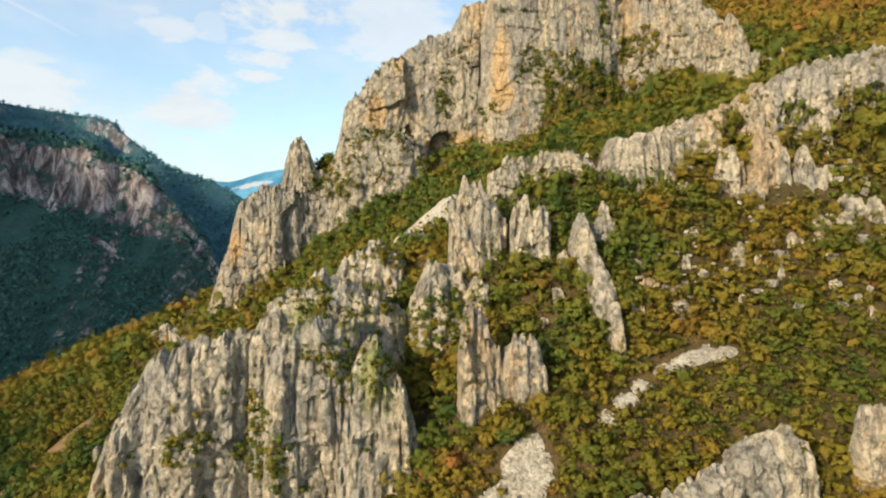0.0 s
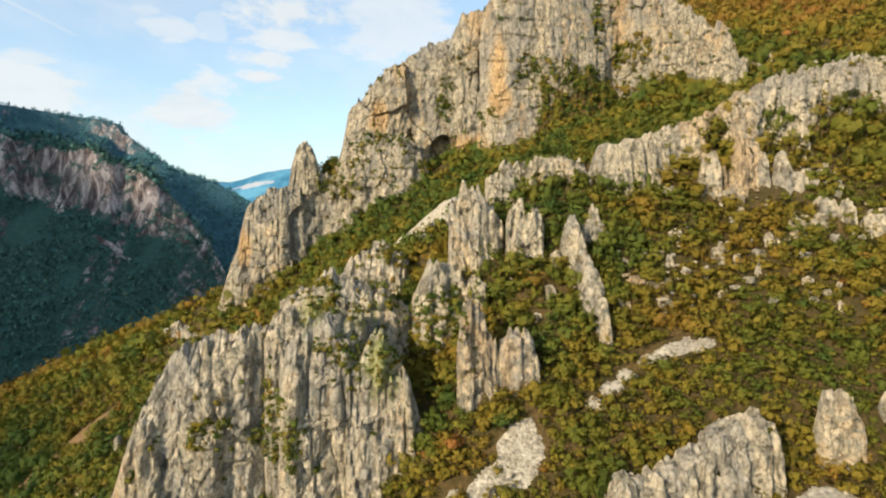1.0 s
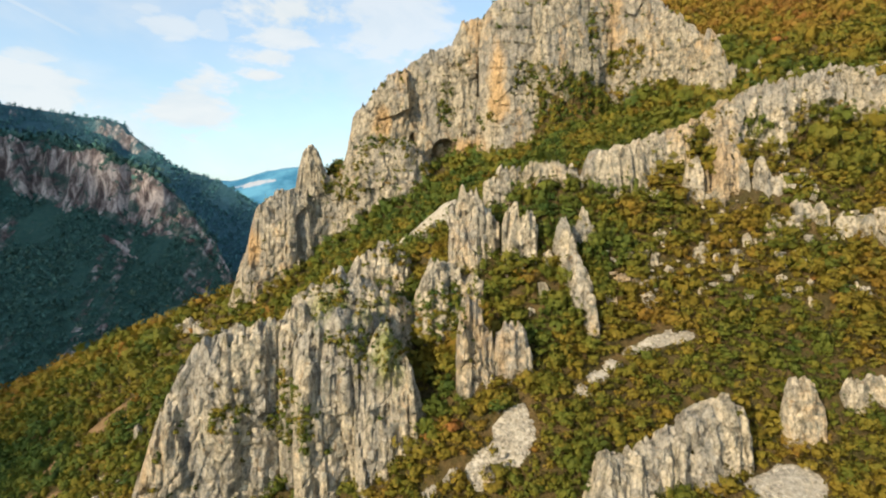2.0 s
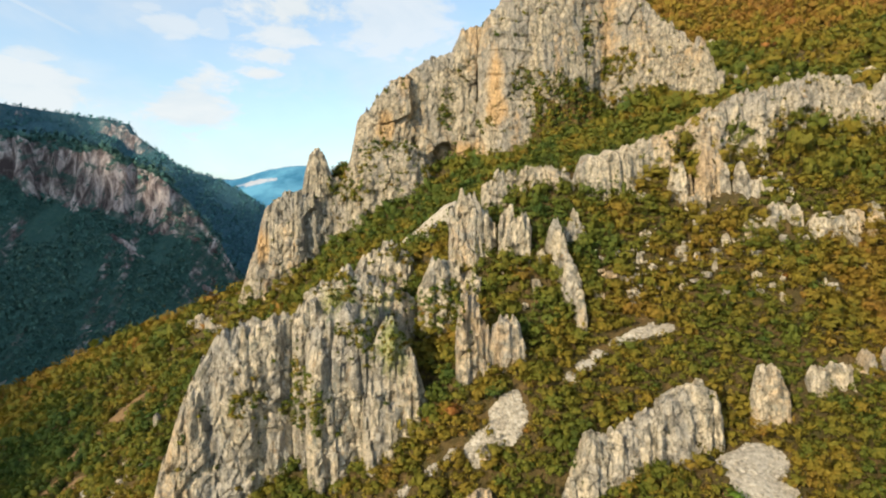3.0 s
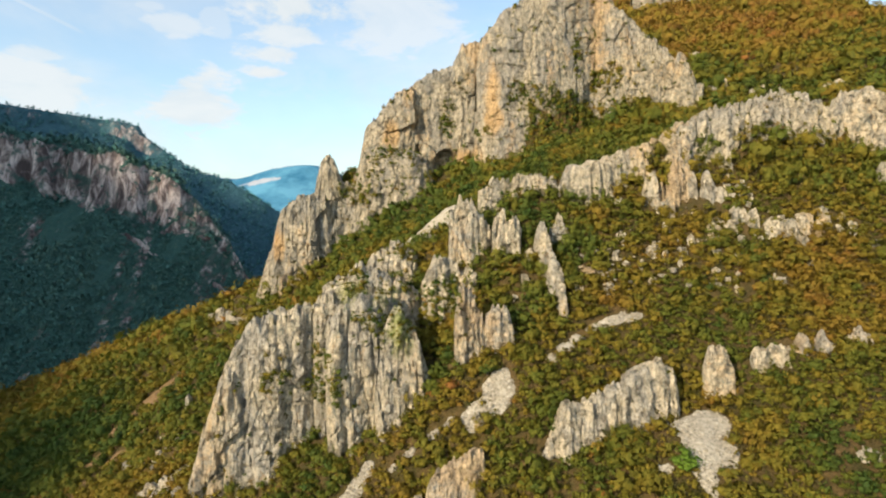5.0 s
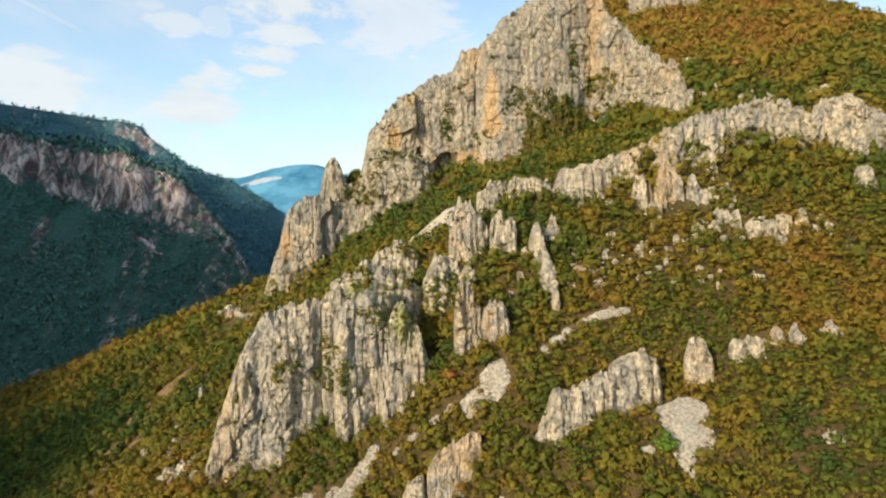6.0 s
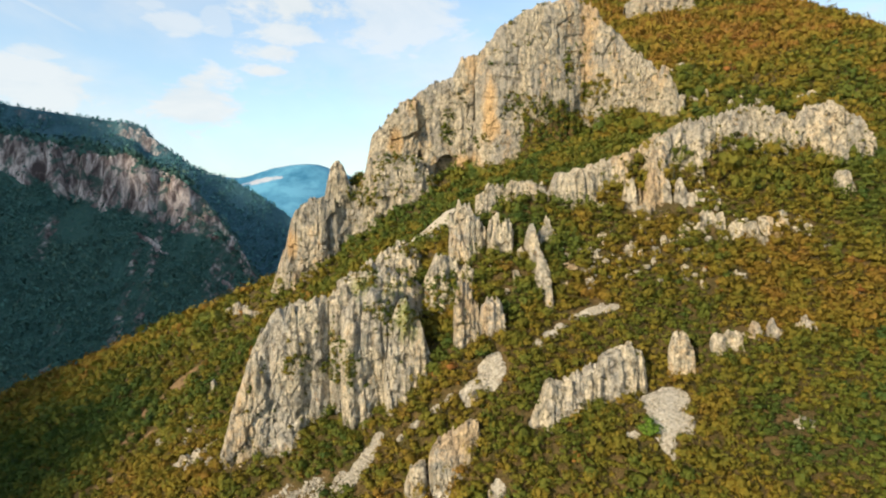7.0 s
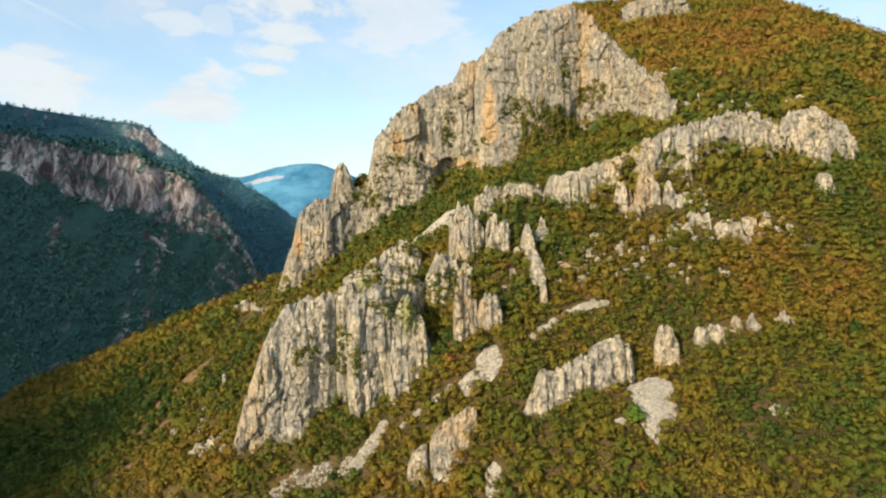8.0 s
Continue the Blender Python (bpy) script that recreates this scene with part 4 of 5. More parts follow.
scree("broken rubble at the buttress foot", [(-63.5, 83.6, 4.4, 2.8, -0.3), (-69.5, 86.0, 2.6, 1.6, 0.0), (-60.8, 85.0, 2.5, 2.0, 0.0)], 420, seed=7, sheet=False)
scree("white rubble along the grassy shoulder", [(-86.0, 172.5, 4.0, 3.0, -0.8), (-76.0, 159.5, 5.0, 2.2, -0.6), (-65.0, 149.0, 4.0, 2.0, -0.6)], 240, seed=8)
scree("patch of bare rusty soil on the open flank", [(-103.0, 124.0, 4.0, 3.5, 0.3), (-99.0, 128.5, 4.0, 4.0, 0.0), (-94.5, 133.0, 4.5, 4.0, 0.0), (-90.0, 137.0, 3.5, 3.0, 0.0), (-96.3, 104.0, 4.5, 2.5, 0.2), (-95.5, 96.6, 4.0, 2.6, 0.0), (-91.5, 110.0, 3.0, 2.5, 0.0), (-100.0, 115.0, 2.5, 2.5, 0.0), (-86.0, 118.0, 2.5, 2.5, 0.0)], 50, seed=9, mat=BARE_SOIL, name="bare_soil", category="bare soil")
scree("scattered pale stones showing through the scrub", [(46.0, 90.0, 10.0, 6.0, 0.0), (60.0, 87.0, 9.0, 4.0, 0.0), (35.0, 89.0, 6.0, 4.0, 0.0), (75.0, 95.0, 9.0, 3.5, 0.1), (88.0, 95.5, 9.0, 3.0, 0.0), (54.0, 101.0, 6.0, 3.0, 0.0), (72.0, 103.0, 5.0, 3.0, 0.0)], 60, 0.25, 1.1, 11, sheet=False, mat=ROCK, lift=0.7, opened=False)
scree("scattered pale stones on the open flank", [(-80.0, 96.0, 9.0, 8.0, 0.0), (-72.0, 106.0, 7.0, 8.0, 0.0)], 40, 0.2, 0.8, 12, sheet=False, mat=ROCK, lift=0.4, opened=False)
OPEN_GROUND += [(-1.6, 170.5, 4.5, 5.0, 0.0)]


# ---------------------------------------------------------------- distant mountains
def ridge_sheet(name, xs, ys, height, mat, label, floor):
    gx, gy = np.meshgrid(xs, ys, indexing="ij")
    gz = np.maximum(height(gx, gy), floor)
    me = mesh_from(name, np.stack((gx, gy, gz), -1), grid_quads(len(xs), len(ys)))
    me.materials.append(mat)
    return tagged(new(name, me), label, "mountain", kind="structure")


def spur(x, y):
    """The wooded spur across the valley, with a cliff band."""
    warp = 18 * fbm(x / 60, y / 200, 0.3, 201, 3) + 7 * ridged(x / 26 + y / 90, 0.3, 0.2, 205, 3)
    brow = 455 + 0.10 * (x + 300) + warp
    over = y - brow
    xr = x + 0.55 * np.maximum(over, 0)
    top = np.interp(xr, (-900, -404, -340, -295, -252, -226, -197, -181, -150, -60), (230, 180, 169, 159, 141, 116, 84, 50, 8, -60))
    foot = np.interp(xr, (-900, -404, -365, -326, -282, -240, -212, -190, -140, -60), (190, 145, 123, 105, 100, 88, 76, 56, 5, -70))
    down = foot + np.where(over < 0, 0.62 * over, 0) + 5 * fbm(x / 40, y / 40, 0.7, 211, 3)
    cliff = smoothstep(0, 30, over + 9 * fbm(x / 11, y / 11, 0.2, 215, 3))
    back = top + 0.06 * np.maximum(over - 16, 0) - 0.25 * np.maximum(over - 50, 0) + 4 * fbm(x / 22, y / 22, 0.1, 217, 2)
    return down + (np.maximum(back, down) - down) * cliff


def plateau(x, y):
    """The higher tableland behind the spur."""
    brow = 720 + 0.25 * (x + 430) + 25 * fbm(x / 90, 0.5, 0.3, 221, 3)
    over = y - brow
    top = np.interp(x, (-1500, -611, -533, -455, -436, -428, -395, -349, -276, -222, -189, -60), (300, 249, 239, 231, 226, 213, 193, 163, 121, 92, 78, 30))
    front = top - 14 * smoothstep(-300, -420, x) - 12 * smoothstep(-500, -450, x) * smoothstep(-395, -420, x) + 0.55 * np.minimum(over, 0) + 6 * fbm(x / 45, y / 45, 0.7, 231, 3)
    ledge = smoothstep(-4, 8, over + 4 * vnoise(x / 9, y / 9, 0.4, 235))
    return front + ledge * (top - front) * smoothstep(-350, -430, x) - 0.75 * np.maximum(over - 14, 0)


def mountain_material(name, lo, hi, blue=0.0):
    m, nt, b, p = material(name, 0.95)
    slope = nt.nodes.new("ShaderNodeSeparateXYZ")
    nt.links.new(nt.nodes.new("ShaderNodeNewGeometry").outputs["True Normal"], slope.inputs[0])
    tall = vec_node(nt, "MULTIPLY", p, (1.0, 0.5, 0.3))
    streak = noise_node(nt, tall, 0.13, 6.0, 0.7, 0.6)
    grain = noise_node(nt, p, 0.25, 7.0, 0.7)
    stone = ramp_node(nt, streak, ((0.40, (0.11, 0.085, 0.085)), (0.49, (0.33, 0.265, 0.255)), (0.60, (0.80, 0.70, 0.66))))
    # green leans teal: distance haze is mixed into it, more with blue
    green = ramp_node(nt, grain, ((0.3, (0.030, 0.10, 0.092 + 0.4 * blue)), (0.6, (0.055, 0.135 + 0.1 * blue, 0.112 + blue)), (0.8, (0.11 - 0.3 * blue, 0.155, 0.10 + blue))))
    shrubs = step_node(nt, noise_node(nt, vec_node(nt, "MULTIPLY", p, (1.0, 0.4, 0.8)), 0.05, 6.0, 0.7, 0.8), 0.50, 0.58)
    steep = step_node(nt, math_node(nt, "ADD", slope.outputs["Z"], math_node(nt, "MULTIPLY_ADD", grain, 0.5, -0.25)), hi, lo)
    steep = math_node(nt, "MULTIPLY", steep, math_node(nt, "MULTIPLY_ADD", shrubs, -0.8, 1.0))
    nt.links.new(mix_node(nt, steep, green, stone), b.inputs["Base Color"])
    bump(nt, b, math_node(nt, "ADD", streak, grain), 5.0)
    return m


MOUNTAIN = mountain_material("wooded_mountainside", 0.42, 0.66)
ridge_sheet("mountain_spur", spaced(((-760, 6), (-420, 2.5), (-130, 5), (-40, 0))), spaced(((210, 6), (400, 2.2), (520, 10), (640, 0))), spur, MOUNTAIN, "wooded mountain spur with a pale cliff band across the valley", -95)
ridge_sheet("mountain_plateau", spaced(((-1500, 25), (-620, 5), (-80, 12), (-20, 0))), spaced(((520, 8), (660, 4), (780, 20), (1100, 0))), plateau, mountain_material("hazed_tableland", 0.22, 0.46, 0.07), "dark wooded tableland with a low cliff rim", -95)


def spur_patch(label, cx, cy, rx, ry):
    """A bare pale patch lying on the spur's wooded slope."""
    gx, gy = np.meshgrid(np.arange(cx - 1.4 * rx, cx + 1.4 * rx, 1.0), np.arange(cy - 1.4 * ry, cy + 1.4 * ry, 1.0), indexing="ij")
    e = ((gx - cx) / rx) ** 2 + ((gy - cy) / ry) ** 2 + 0.8 * fbm(gx / 7, gy / 4, 0.4, 261, 3)
    gz = spur(gx, gy) + np.clip(2.2 * (1 - e), -4, 1.2) + 0.5 * vnoise(gx / 1.5, gy / 1.5, 0.4, 262)
    me = mesh_from("scree", np.stack((gx, gy, gz), -1), grid_quads(*gx.shape), smooth=False)
    me.materials.append(SPUR_STONE)
    SPUR_BARE.append((cx, cy, rx, ry))
    return tagged(new("scree", me), label, "scree", kind="stuff")


SPUR_BARE = []
SPUR_STONE = mountain_material("bare_pale_mountainside", 2.0, 3.0)
spur_patch("pale bare scree patch in the far forest", -262, 430, 17, 2.6)
spur_patch("pale rock patch low on the wooded spur", -196, 437, 8, 3)
spur_patch("small pale bare patch in the far forest", -150, 400, 5, 2)


def shade_range(x, y):
    """An unseen range added on the sun's side, its crest set to shade the valley."""
    top = np.interp(y, (-1000, -900, -830, -770, -720, -645, -600, -540, -480, -100, 60, 172, 360, 560), (540, 562, 586, 592, 588, 538, 532, 558, 582, 582, 548, 518, 500, 480))
    return top - 1.4 * np.abs(x + 900) + 10 * fbm(x / 90, y / 90, 0.5, 251, 3)


ridge_sheet("mountain_shade", spaced(((-1400, 25), (-480, 0))), spaced(((-1000, 25), (560, 0))), shade_range, MOUNTAIN, "unseen wooded range added to shade the valley", -95)


def far_hill_material():
    m, nt, b, p = material("haze_blue_hill", 1.0)
    g = noise_node(nt, p, 0.006, 6.0, 0.65)
    # a pale slanting scar
    along = math_node(nt, "DIVIDE", vec_node(nt, "DOT_PRODUCT", vec_node(nt, "SUBTRACT", p, (-985, 2900, 275)), (1.0, 0.0, 0.2)), 105.0)
    across = math_node(nt, "DIVIDE", vec_node(nt, "DOT_PRODUCT", vec_node(nt, "SUBTRACT", p, (-985, 2900, 275)), (-0.2, 0.0, 1.0)), 15.0)
    scar = math_node(nt, "SQRT", math_node(nt, "ADD", math_node(nt, "MULTIPLY", along, along), math_node(nt, "MULTIPLY", across, across)))
    pale = step_node(nt, math_node(nt, "ADD", scar, math_node(nt, "MULTIPLY_ADD", noise_node(nt, p, 0.02, 4.0, 0.6), 2.2, -1.1)), 1.1, 0.7)
    # the blue of distance haze is put into the hill's own colour
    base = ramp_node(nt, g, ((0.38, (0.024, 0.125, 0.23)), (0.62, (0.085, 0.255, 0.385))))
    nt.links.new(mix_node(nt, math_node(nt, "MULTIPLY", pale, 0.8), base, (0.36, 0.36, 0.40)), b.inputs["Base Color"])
    return m


def far_hill(x, y):
    top = np.interp(x, (-2600, -1500, -1320, -1200, -1160, -1080, -960, -843, -720, -625, -500, -300, 900), (200, 300, 318, 307, 305, 325, 352, 366, 350, 320, 272, 210, 150))
    return top - 0.5 * np.abs(y - 3000) + 14 * fbm(x / 300, y / 300, 0.5, 241, 4)


ridge_sheet("mountain_far", spaced(((-2600, 40), (900, 0))), spaced(((2100, 40), (3600, 0))), far_hill, far_hill_material(), "far hill at the valley's end, haze blue in its colour, with a pale scar", -95)


# ---------------------------------------------------------------- scrub
def bush_template(r, leaves, leaf, core=True, tall=0.85, side=2):
    """Unit crown: a lumpy dark core and many leaf sprays round it; quads only."""
    V, Q = [], []
    lumps = r.normal(size=(5, 3))
    lumps /= np.linalg.norm(lumps, axis=1)[:, None]

    def radius(d):
        return 0.52 + 0.66 * np.max(np.maximum(0, d @ lumps.T) ** 4, axis=1)

    k = 0
    if core:
        shell, faces = [], []
        g = np.linspace(-1, 1, side)
        for ax in range(3):
            for sgn in (-1, 1):
                a, b = np.meshgrid(g, g, indexing="ij")
                c = np.full_like(a, sgn)
                p = np.stack([(a, b, c)[(i - ax) % 3] for i in range(3)], -1).reshape(-1, 3)
                d = p / np.linalg.norm(p, axis=1)[:, None]
                shell.append(d)
                faces.append(grid_quads(side, side) + k)
                k += side * side
        d, back = np.unique(np.round(np.concatenate(shell), 4), axis=0, return_inverse=True)
        V.append(d * (radius(d) * (0.84 if side > 2 else 0.68))[:, None])
        Q.append(back.reshape(-1)[np.concatenate(faces)])
        k = len(d)
    d = r.normal(size=(leaves, 3))
    d[:, 2] = np.abs(d[:, 2]) * 0.9 - 0.35
    d /= np.linalg.norm(d, axis=1)[:, None]
    c = d * (radius(d) * r.uniform(0.55, 1.25, leaves))[:, None]
    n = d + r.normal(size=(leaves, 3)) * 0.8 + (0, 0, 0.35)
    n /= np.linalg.norm(n, axis=1)[:, None]
    t = np.cross(n, r.normal(size=(leaves, 3)))
    t /= np.linalg.norm(t, axis=1)[:, None]
    b = np.cross(n, t)
    s = leaf * r.uniform(0.6, 1.3, (leaves, 1))
    quad = np.stack((c - t * s, c - b * s * 0.7 + n * s * 0.15, c + t * s, c + b * s * 0.7 + n * s * 0.15), 1)
    V.append(quad.reshape(-1, 3))
    Q.append(np.arange(leaves * 4).reshape(-1, 4) + k)
    own = np.repeat(n, 4, axis=0)
    V, Q = np.concatenate(V), np.concatenate(Q)
    c4 = V[Q]
    inward = np.einsum("ij,ij->i", np.cross(c4[:, 2] - c4[:, 0], c4[:, 3] - c4[:, 1]), c4.mean(1)) < 0
    Q[inward] = Q[inward][:, ::-1]
    N = V / (np.linalg.norm(V, axis=1)[:, None] + 1e-6)
    N[-len(own):] = N[-len(own):] * 0.8 + own * 0.3
    N[:, 2] += 0.15
    V[:, 2] *= tall
    return V, Q, N


def scrub(name, label, centres, radii, tones, templates, mat, seed):
    """Many crowns in one mesh."""
    r = np.random.default_rng(seed)
    centres, radii, tones = np.asarray(centres), np.asarray(radii), np.asarray(tones)
    pick = r.integers(0, len(templates), len(centres))
    V, Q, T, NN, k = [], [], [], [], 0
    for i, (tv, tq, tn) in enumerate(templates):
        m = pick == i
        n = int(m.sum())
        if not n:
            continue
        a = r.uniform(0, 2 * np.pi, n)
        ca, sa = np.cos(a), np.sin(a)
        s = radii[m][:, None] * r.uniform(0.75, 1.2, (n, 1))
        flat = r.uniform(0.7, 1.6, (n, 1))
        x = (tv[None, :, 0] * ca[:, None] - tv[None, :, 1] * sa[:, None]) * s + centres[m, 0][:, None]
        y = (tv[None, :, 0] * sa[:, None] + tv[None, :, 1] * ca[:, None]) * s + centres[m, 1][:, None]
        z = tv[None, :, 2] * s * flat + centres[m, 2][:, None]
        V.append(np.stack((x, y, z), -1).reshape(-1, 3))
        NN.append(np.stack((tn[None, :, 0] * ca[:, None] - tn[None, :, 1] * sa[:, None], tn[None, :, 0] * sa[:, None] + tn[None, :, 1] * ca[:, None], np.repeat(tn[None, :, 2], n, 0)), -1).reshape(-1, 3))
        Q.append((tq[None] + (np.arange(n) * len(tv))[:, None, None]).reshape(-1, 4) + k)
        T.append(np.repeat(tones[m], len(tq)))
        k += n * len(tv)
    me = mesh_from(name, np.concatenate(V), np.concatenate(Q), smooth=True, tone=np.concatenate(T), normals=np.concatenate(NN))
    me.materials.append(mat)
    return tagged(new(name, me), label, "scrub", kind="stuff")


def scatter(x0, x1, y0, y1, gap, seed):
    r = np.random.default_rng(seed)
    gx, gy = np.meshgrid(np.arange(x0, x1, gap), np.arange(y0, y1, gap), indexing="ij")
    x, y = gx.ravel() + r.uniform(-0.55, 0.55, gx.size) * gap, gy.ravel() + r.uniform(-0.55, 0.55, gx.size) * gap
    return x, y, r


def clear(x, y, margin=0.0):
    ok = np.ones(len(x), bool)
    for blob in OPEN_GROUND:
        ok &= ~inside_blob(x, y, (blob[0], blob[1], blob[2] + 0.7, blob[3] + 0.7, blob[4]), 0.8 + 0.55 * vnoise(x / 1.3, y / 1.3, 0.7, 78) - 0.15 * (blob[0] < -80))
    for cx, cy, rad in BARE:
        ok &= (x - cx) ** 2 + (y - cy) ** 2 > (rad + margin) ** 2
    return ok


def in_view(x, y):
    """Kept to the stretch of hillside inside the camera's view at the path's end."""
    return (np.abs(x - 2) < 0.86 * (y + 64) + 12) & (y < crest_y(x) + 14)


TR = np.random.default_rng(31)
NEAR = [bush_template(TR, 38, 0.265) for _ in range(9)]
TREES = [bush_template(TR, 84, 0.19) for _ in range(6)]
MIDDLE = [bush_template(TR, 28, 0.28) for _ in range(7)]
MID = [bush_template(TR, 12, 0.38) for _ in range(6)]
FAR = [bush_template(TR, 10, 0.5, core=False, tall=1.0) for _ in range(5)]


def hillside_scrub():
    for name, x0, x1, y0, y1, gap, kit, seed in (("near_scrub", -150, 150, 26, 104, 1.2, NEAR, 5), ("middle_scrub", -190, 190, 104, 150, 1.65, MIDDLE, 7), ("upper_scrub", -260, 330, 150, 420, 2.25, MID, 6)):
        x, y, r = scatter(x0, x1, y0, y1, gap, seed)
        thin = fbm(x / 19, y / 19, 0.4, 301, 3)
        ok = in_view(x, y) & clear(x, y) & (r.uniform(size=len(x)) > 0.3 * smoothstep(-58, -72, x) * smoothstep(-120, -108, x)) & (thin + r.uniform(-0.25, 0.25, len(x)) > -1.0)
        x, y = x[ok], y[ok]
        n = len(x)
        rad = gap * (0.74 + 1.0 * r.uniform(size=n) ** 3) * (1 + 0.25 * vnoise(x / 14, y / 14, 0.2, 303)) * np.clip(0.80 * np.hypot(1, np.hypot(land(x + 1, y) - land(x, y), land(x, y + 1) - land(x, y))) - 0.06, 1.0, 1.5)
        # low flank term: dark green trees, with their shade also put into the tone
        tone = np.clip(0.40 + 0.06 * r.normal(size=n) + 0.20 * fbm(x / 26, y / 26, 0.6, 305, 3) + 0.19 * fbm(x / 7, y / 7, 0.6, 306, 2) - 0.15 * smoothstep(112, 124, y) * smoothstep(190, 175, y) * smoothstep(62, 36, x) - 0.06 * smoothstep(84, 104, y) * smoothstep(195, 175, y) * smoothstep(-40, -20, x) + 0.06 * smoothstep(-55, -75, x) * smoothstep(-125, -105, x) - 0.24 * smoothstep(-104, -122, x) * smoothstep(175, 150, y) + 0.22 * smoothstep(185, 250, y), 0, 0.9)
        tone = tone - 0.26 * np.exp(-((x - 0) / 5) ** 2 - ((y - 77) / 6) ** 2)
        tone = np.clip(tone - 0.02 + 0.14 * (r.uniform(size=n) < 0.15), 0, 0.9)
        tone = np.where(r.uniform(size=n) < 0.006, r.uniform(0.8, 1.0, n), tone)
        scrub(name, "autumn scrub oak and shrubs, green turning to rust", np.stack((x, y, land(x, y) + rad * r.uniform(0.3, 0.75, n)), -1), rad, tone, kit, LEAF, seed + 10)


hillside_scrub()


def lower_scrub():
    """The scrub goes on down the hillside under the flight path."""
    x, y, r = scatter(-190, 230, -150, 30, 3.4, 61)
    ok = (np.abs(x - 2) > 0.86 * (y + 64) + 12) | (y < 27)
    x, y = x[ok], y[ok]
    n = len(x)
    rad = r.uniform(1.2, 2.2, n)
    tone = np.clip(0.42 + 0.08 * r.normal(size=n) + 0.25 * fbm(x / 26, y / 26, 0.6, 305, 3), 0, 0.9)
    scrub("lower_scrub", "olive and rust scrub on the lower hillside", np.stack((x, y, land(x, y) + 0.4 * rad), -1), rad, tone, MID, LEAF, 62)


lower_scrub()


def taller_scrub():
    """Bigger crowns standing out of the scrub."""
    x, y, r = scatter(-140, 150, 26, 150, 4.2, 41)
    ok = in_view(x, y) & clear(x, y, 0.8) & (r.uniform(size=len(x)) < 0.62)
    x, y = x[ok], y[ok]
    n = len(x)
    rad = r.uniform(1.1, 2.2, n)
    tone = np.clip(0.36 + 0.10 * r.normal(size=n) + 0.22 * fbm(x / 28, y / 28, 0.6, 305, 3), 0, 0.85)
    scrub("taller_scrub", "taller rounded oak crowns above the low scrub", np.stack((x, y, land(x, y) + rad * 0.8), -1), rad, tone, TREES, LEAF, 42)


taller_scrub()


def lone_shrub(label, x, y, rad, tone, i):
    """A shrub with a short forked trunk and a leafy crown."""
    r = np.random.default_rng(500 + i)
    z = float(land(x, y))
    ob = tagged(new("shrub"), label, "shrub", "lone shrubs")
    ob.location = (x, y, z)
    V, Q = [], []
    for lean in (-0.35, 0.0, 0.35):
        ring = np.array([[math.cos(a), math.sin(a)] for a in np.arange(6) * math.pi / 3])
        lift = np.linspace(-0.4, 1.0, 4)
        body = [np.column_stack((ring * 0.09 * rad * (1.1 - 0.6 * max(h, 0)) + (lean * max(h, 0) * rad, 0.3 * lean * max(h, 0) * rad), np.full(6, h * rad))) for h in lift]
        k = 6 * 4 * len(V)
        V.append(np.concatenate(body))
        for j in range(3):
            for a in range(6):
                Q.append((k + j * 6 + a, k + j * 6 + (a + 1) % 6, k + j * 6 + 6 + (a + 1) % 6, k + j * 6 + 6 + a))
    me = mesh_from("trunk", np.concatenate(V), Q)
    me.materials.append(BARK)
    new("trunk", me).parent = ob
    crowns = [(0, 0, 0.95), (-0.5, 0.2, 0.7), (0.5, -0.1, 0.75), (0.1, 0.4, 1.25), (-0.1, -0.45, 0.65)]
    parts = [TREES[r.integers(0, len(TREES))] for _ in crowns]
    V, Q, N, k = [], [], [], 0
    for (cx, cy, cz), (tv, tq, tn) in zip(crowns, parts):
        V.append(tv * rad * r.uniform(0.55, 0.75) + np.array((cx, cy, cz)) * rad)
        Q.append(tq + k)
        N.append(tn)
        k += len(tv)
    Q = np.concatenate(Q)
    me = mesh_from("crown", np.concatenate(V), Q, tone=np.full(len(Q), tone), normals=np.concatenate(N))
    me.materials.append(LEAF_FRESH if tone < 0.03 else LEAF)
    new("crown", me).parent = ob


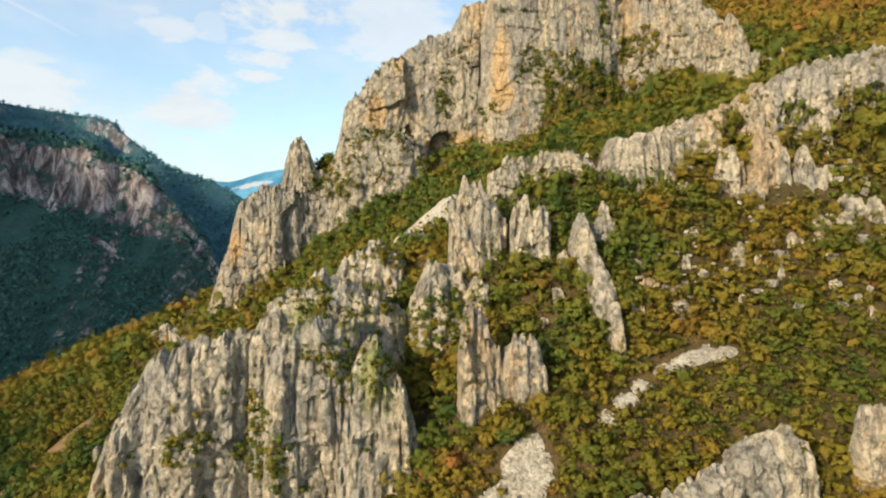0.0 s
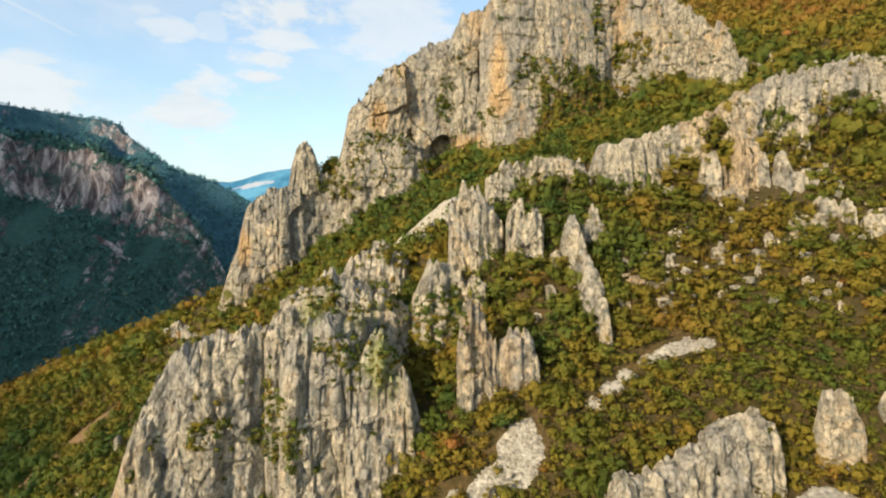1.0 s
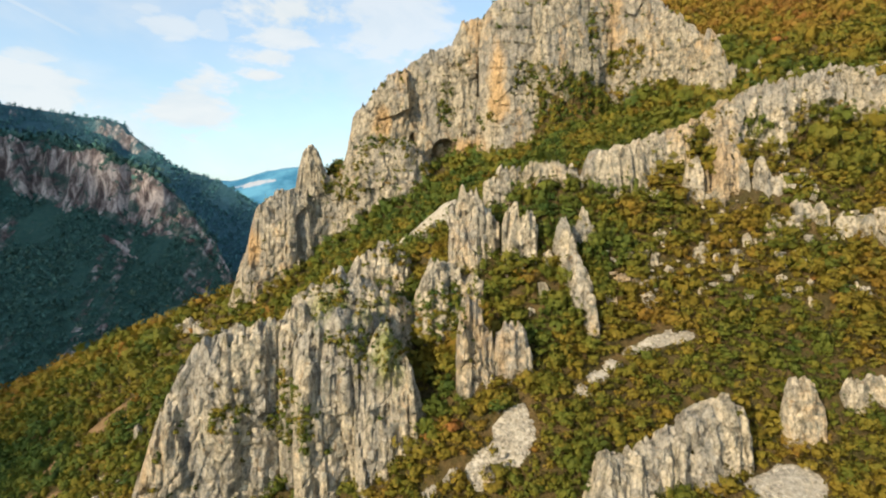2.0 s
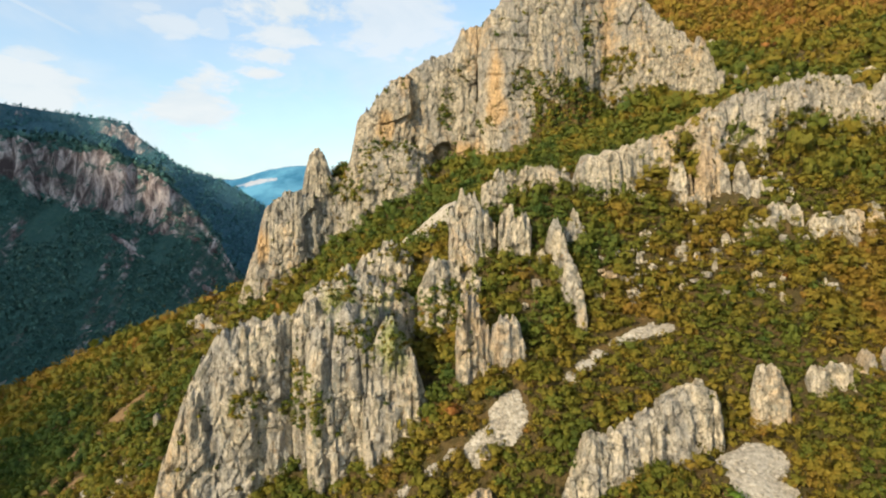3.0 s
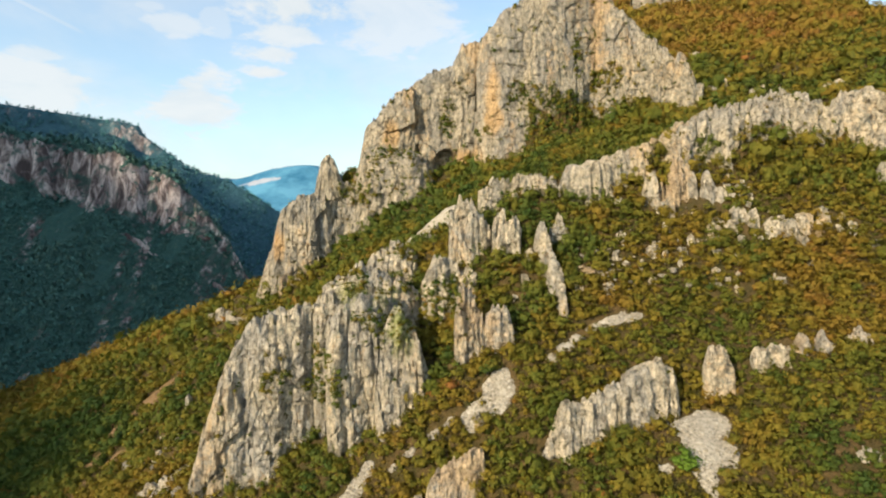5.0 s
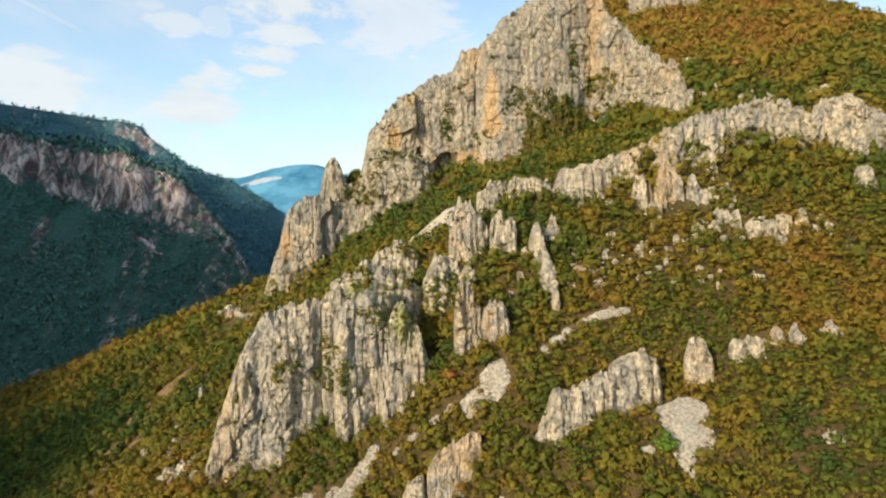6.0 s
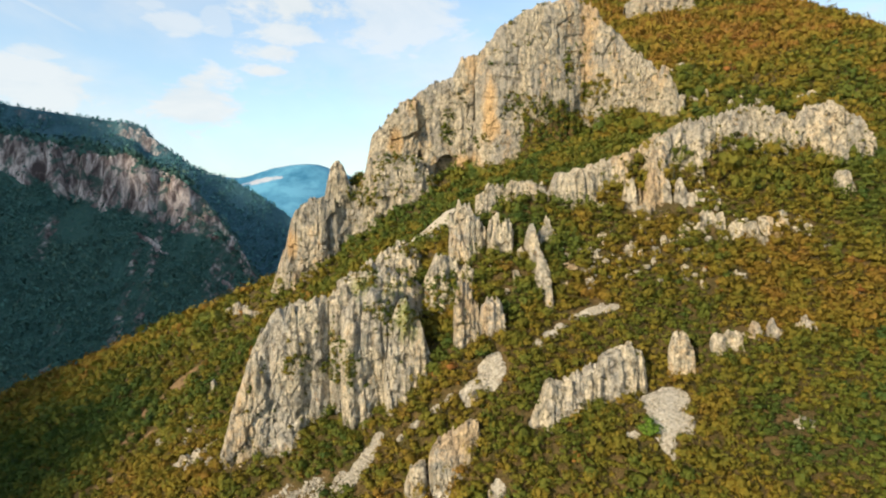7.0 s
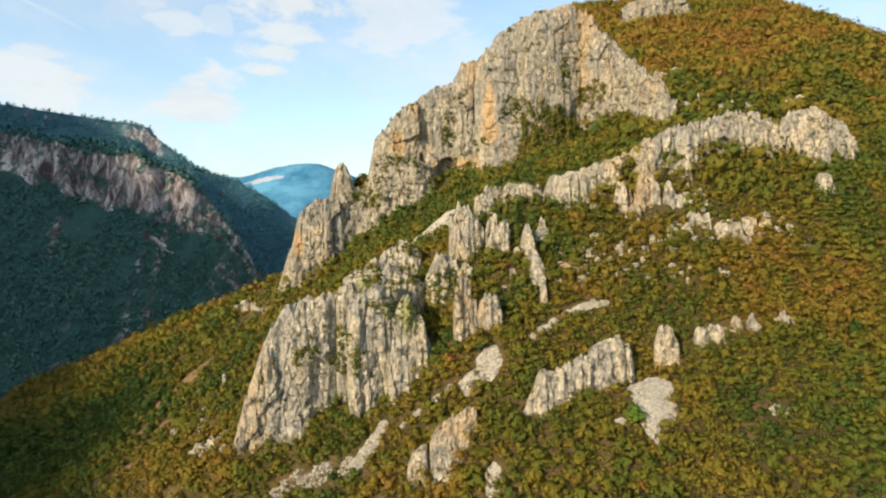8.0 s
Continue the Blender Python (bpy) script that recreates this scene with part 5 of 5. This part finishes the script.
for shrub_no, (shrub_label, shrub_x, shrub_y, shrub_r, shrub_tone) in enumerate((
        ("bright green leafy shrub beside the scree", 39.2, 52.2, 2.3, 0.02),
        ("orange autumn shrub in the scrub", 102.2, 77.4, 1.5, 1.00),
        ("orange autumn shrub in the scrub", 97.6, 79.9, 1.4, 0.95),
        ("rusty autumn shrub in the scrub", 88.9, 68.1, 1.4, 0.85),
        ("dark green shrub at the scree's head", 7.9, 72.0, 1.8, 0.05),
        ("dense olive green shrub on the slope", 15.5, 73.3, 1.9, 0.30),
        ("dense olive green shrub on the slope", 51.8, 57.6, 1.6, 0.30),
        ("dense olive green shrub on the slope", 23.4, 54.4, 1.7, 0.30),
        ("golden olive shrub on the slope", -9.6, 67.8, 1.8, 0.60),
        ("golden olive shrub on the slope", 56.2, 56.7, 1.6, 0.60),
        ("golden olive shrub on the slope", 81.0, 72.7, 1.7, 0.60),
        ("dense olive green shrub on the slope", -20.4, 67.1, 1.8, 0.20),
        ("dense olive green shrub on the slope", 9.9, 59.7, 1.6, 0.20),
        ("dense olive green shrub on the slope", 30.8, 58.6, 1.7, 0.20),
)):
    lone_shrub(shrub_label, shrub_x, shrub_y, shrub_r, shrub_tone, shrub_no)


def ledge_scrub():
    r = np.random.default_rng(12)
    p = np.array(LEDGES)
    n = len(p)
    rad = r.uniform(0.35, 1.1, n) * np.where(p[:, 1] > 140, 1.4, 1.0)
    scrub("ledge_scrub", "small shrubs and tufts rooted on the rock ledges", p + (0, 0, 0.1), rad, np.clip(0.28 + 0.14 * r.normal(size=n), 0, 1), MID, LEAF, 13)


ledge_scrub()


def forest():
    for name, fn, box, gap, seed in (("spur_forest", spur, (-430, -60, 215, 495), 3.1, 21), ("spur_top_forest", spur, (-430, -180, 470, 600), 6.5, 22), ("plateau_forest", plateau, (-640, -60, 560, 910), 5.5, 23)):
        x, y, r = scatter(*box, gap, seed)
        z = fn(x, y)
        e = 3.0
        steep = np.hypot(fn(x + e, y) - z, fn(x, y + e) - z) / e
        ok = (steep < r.uniform(0.8, 2.2, len(x)) + 1.6 * np.maximum(0, fbm(x / 20, z / 20, 0.3, 312, 2))) & (z > -80) & (r.uniform(size=len(x)) < 0.93) & (fbm(x / 30, y / 30, 0.2, 310, 2) > -0.75)
        for cx, cy, rx, ry in SPUR_BARE if fn is spur else ():
            ok &= ((x - cx) / rx) ** 2 + ((y - cy) / ry) ** 2 + 0.8 * fbm(x / 7, y / 4, 0.4, 261, 3) > 1
        x, y, z = x[ok], y[ok], z[ok]
        n = len(x)
        rad = gap * r.uniform(0.45, 0.75, n) * (0.75 if fn is plateau else 1.0)
        tone = np.clip(0.4 + 0.13 * r.normal(size=n) + 0.2 * fbm(x / 40, y / 40, 0.4, 314, 2), 0, 1)
        scrub(name, "dense mountain forest with blue haze in its leaf colour", np.stack((x, y, z + 0.5 * rad), -1), rad, tone, FAR, FAR_FOREST if fn is plateau else FOREST, seed + 10)


forest()
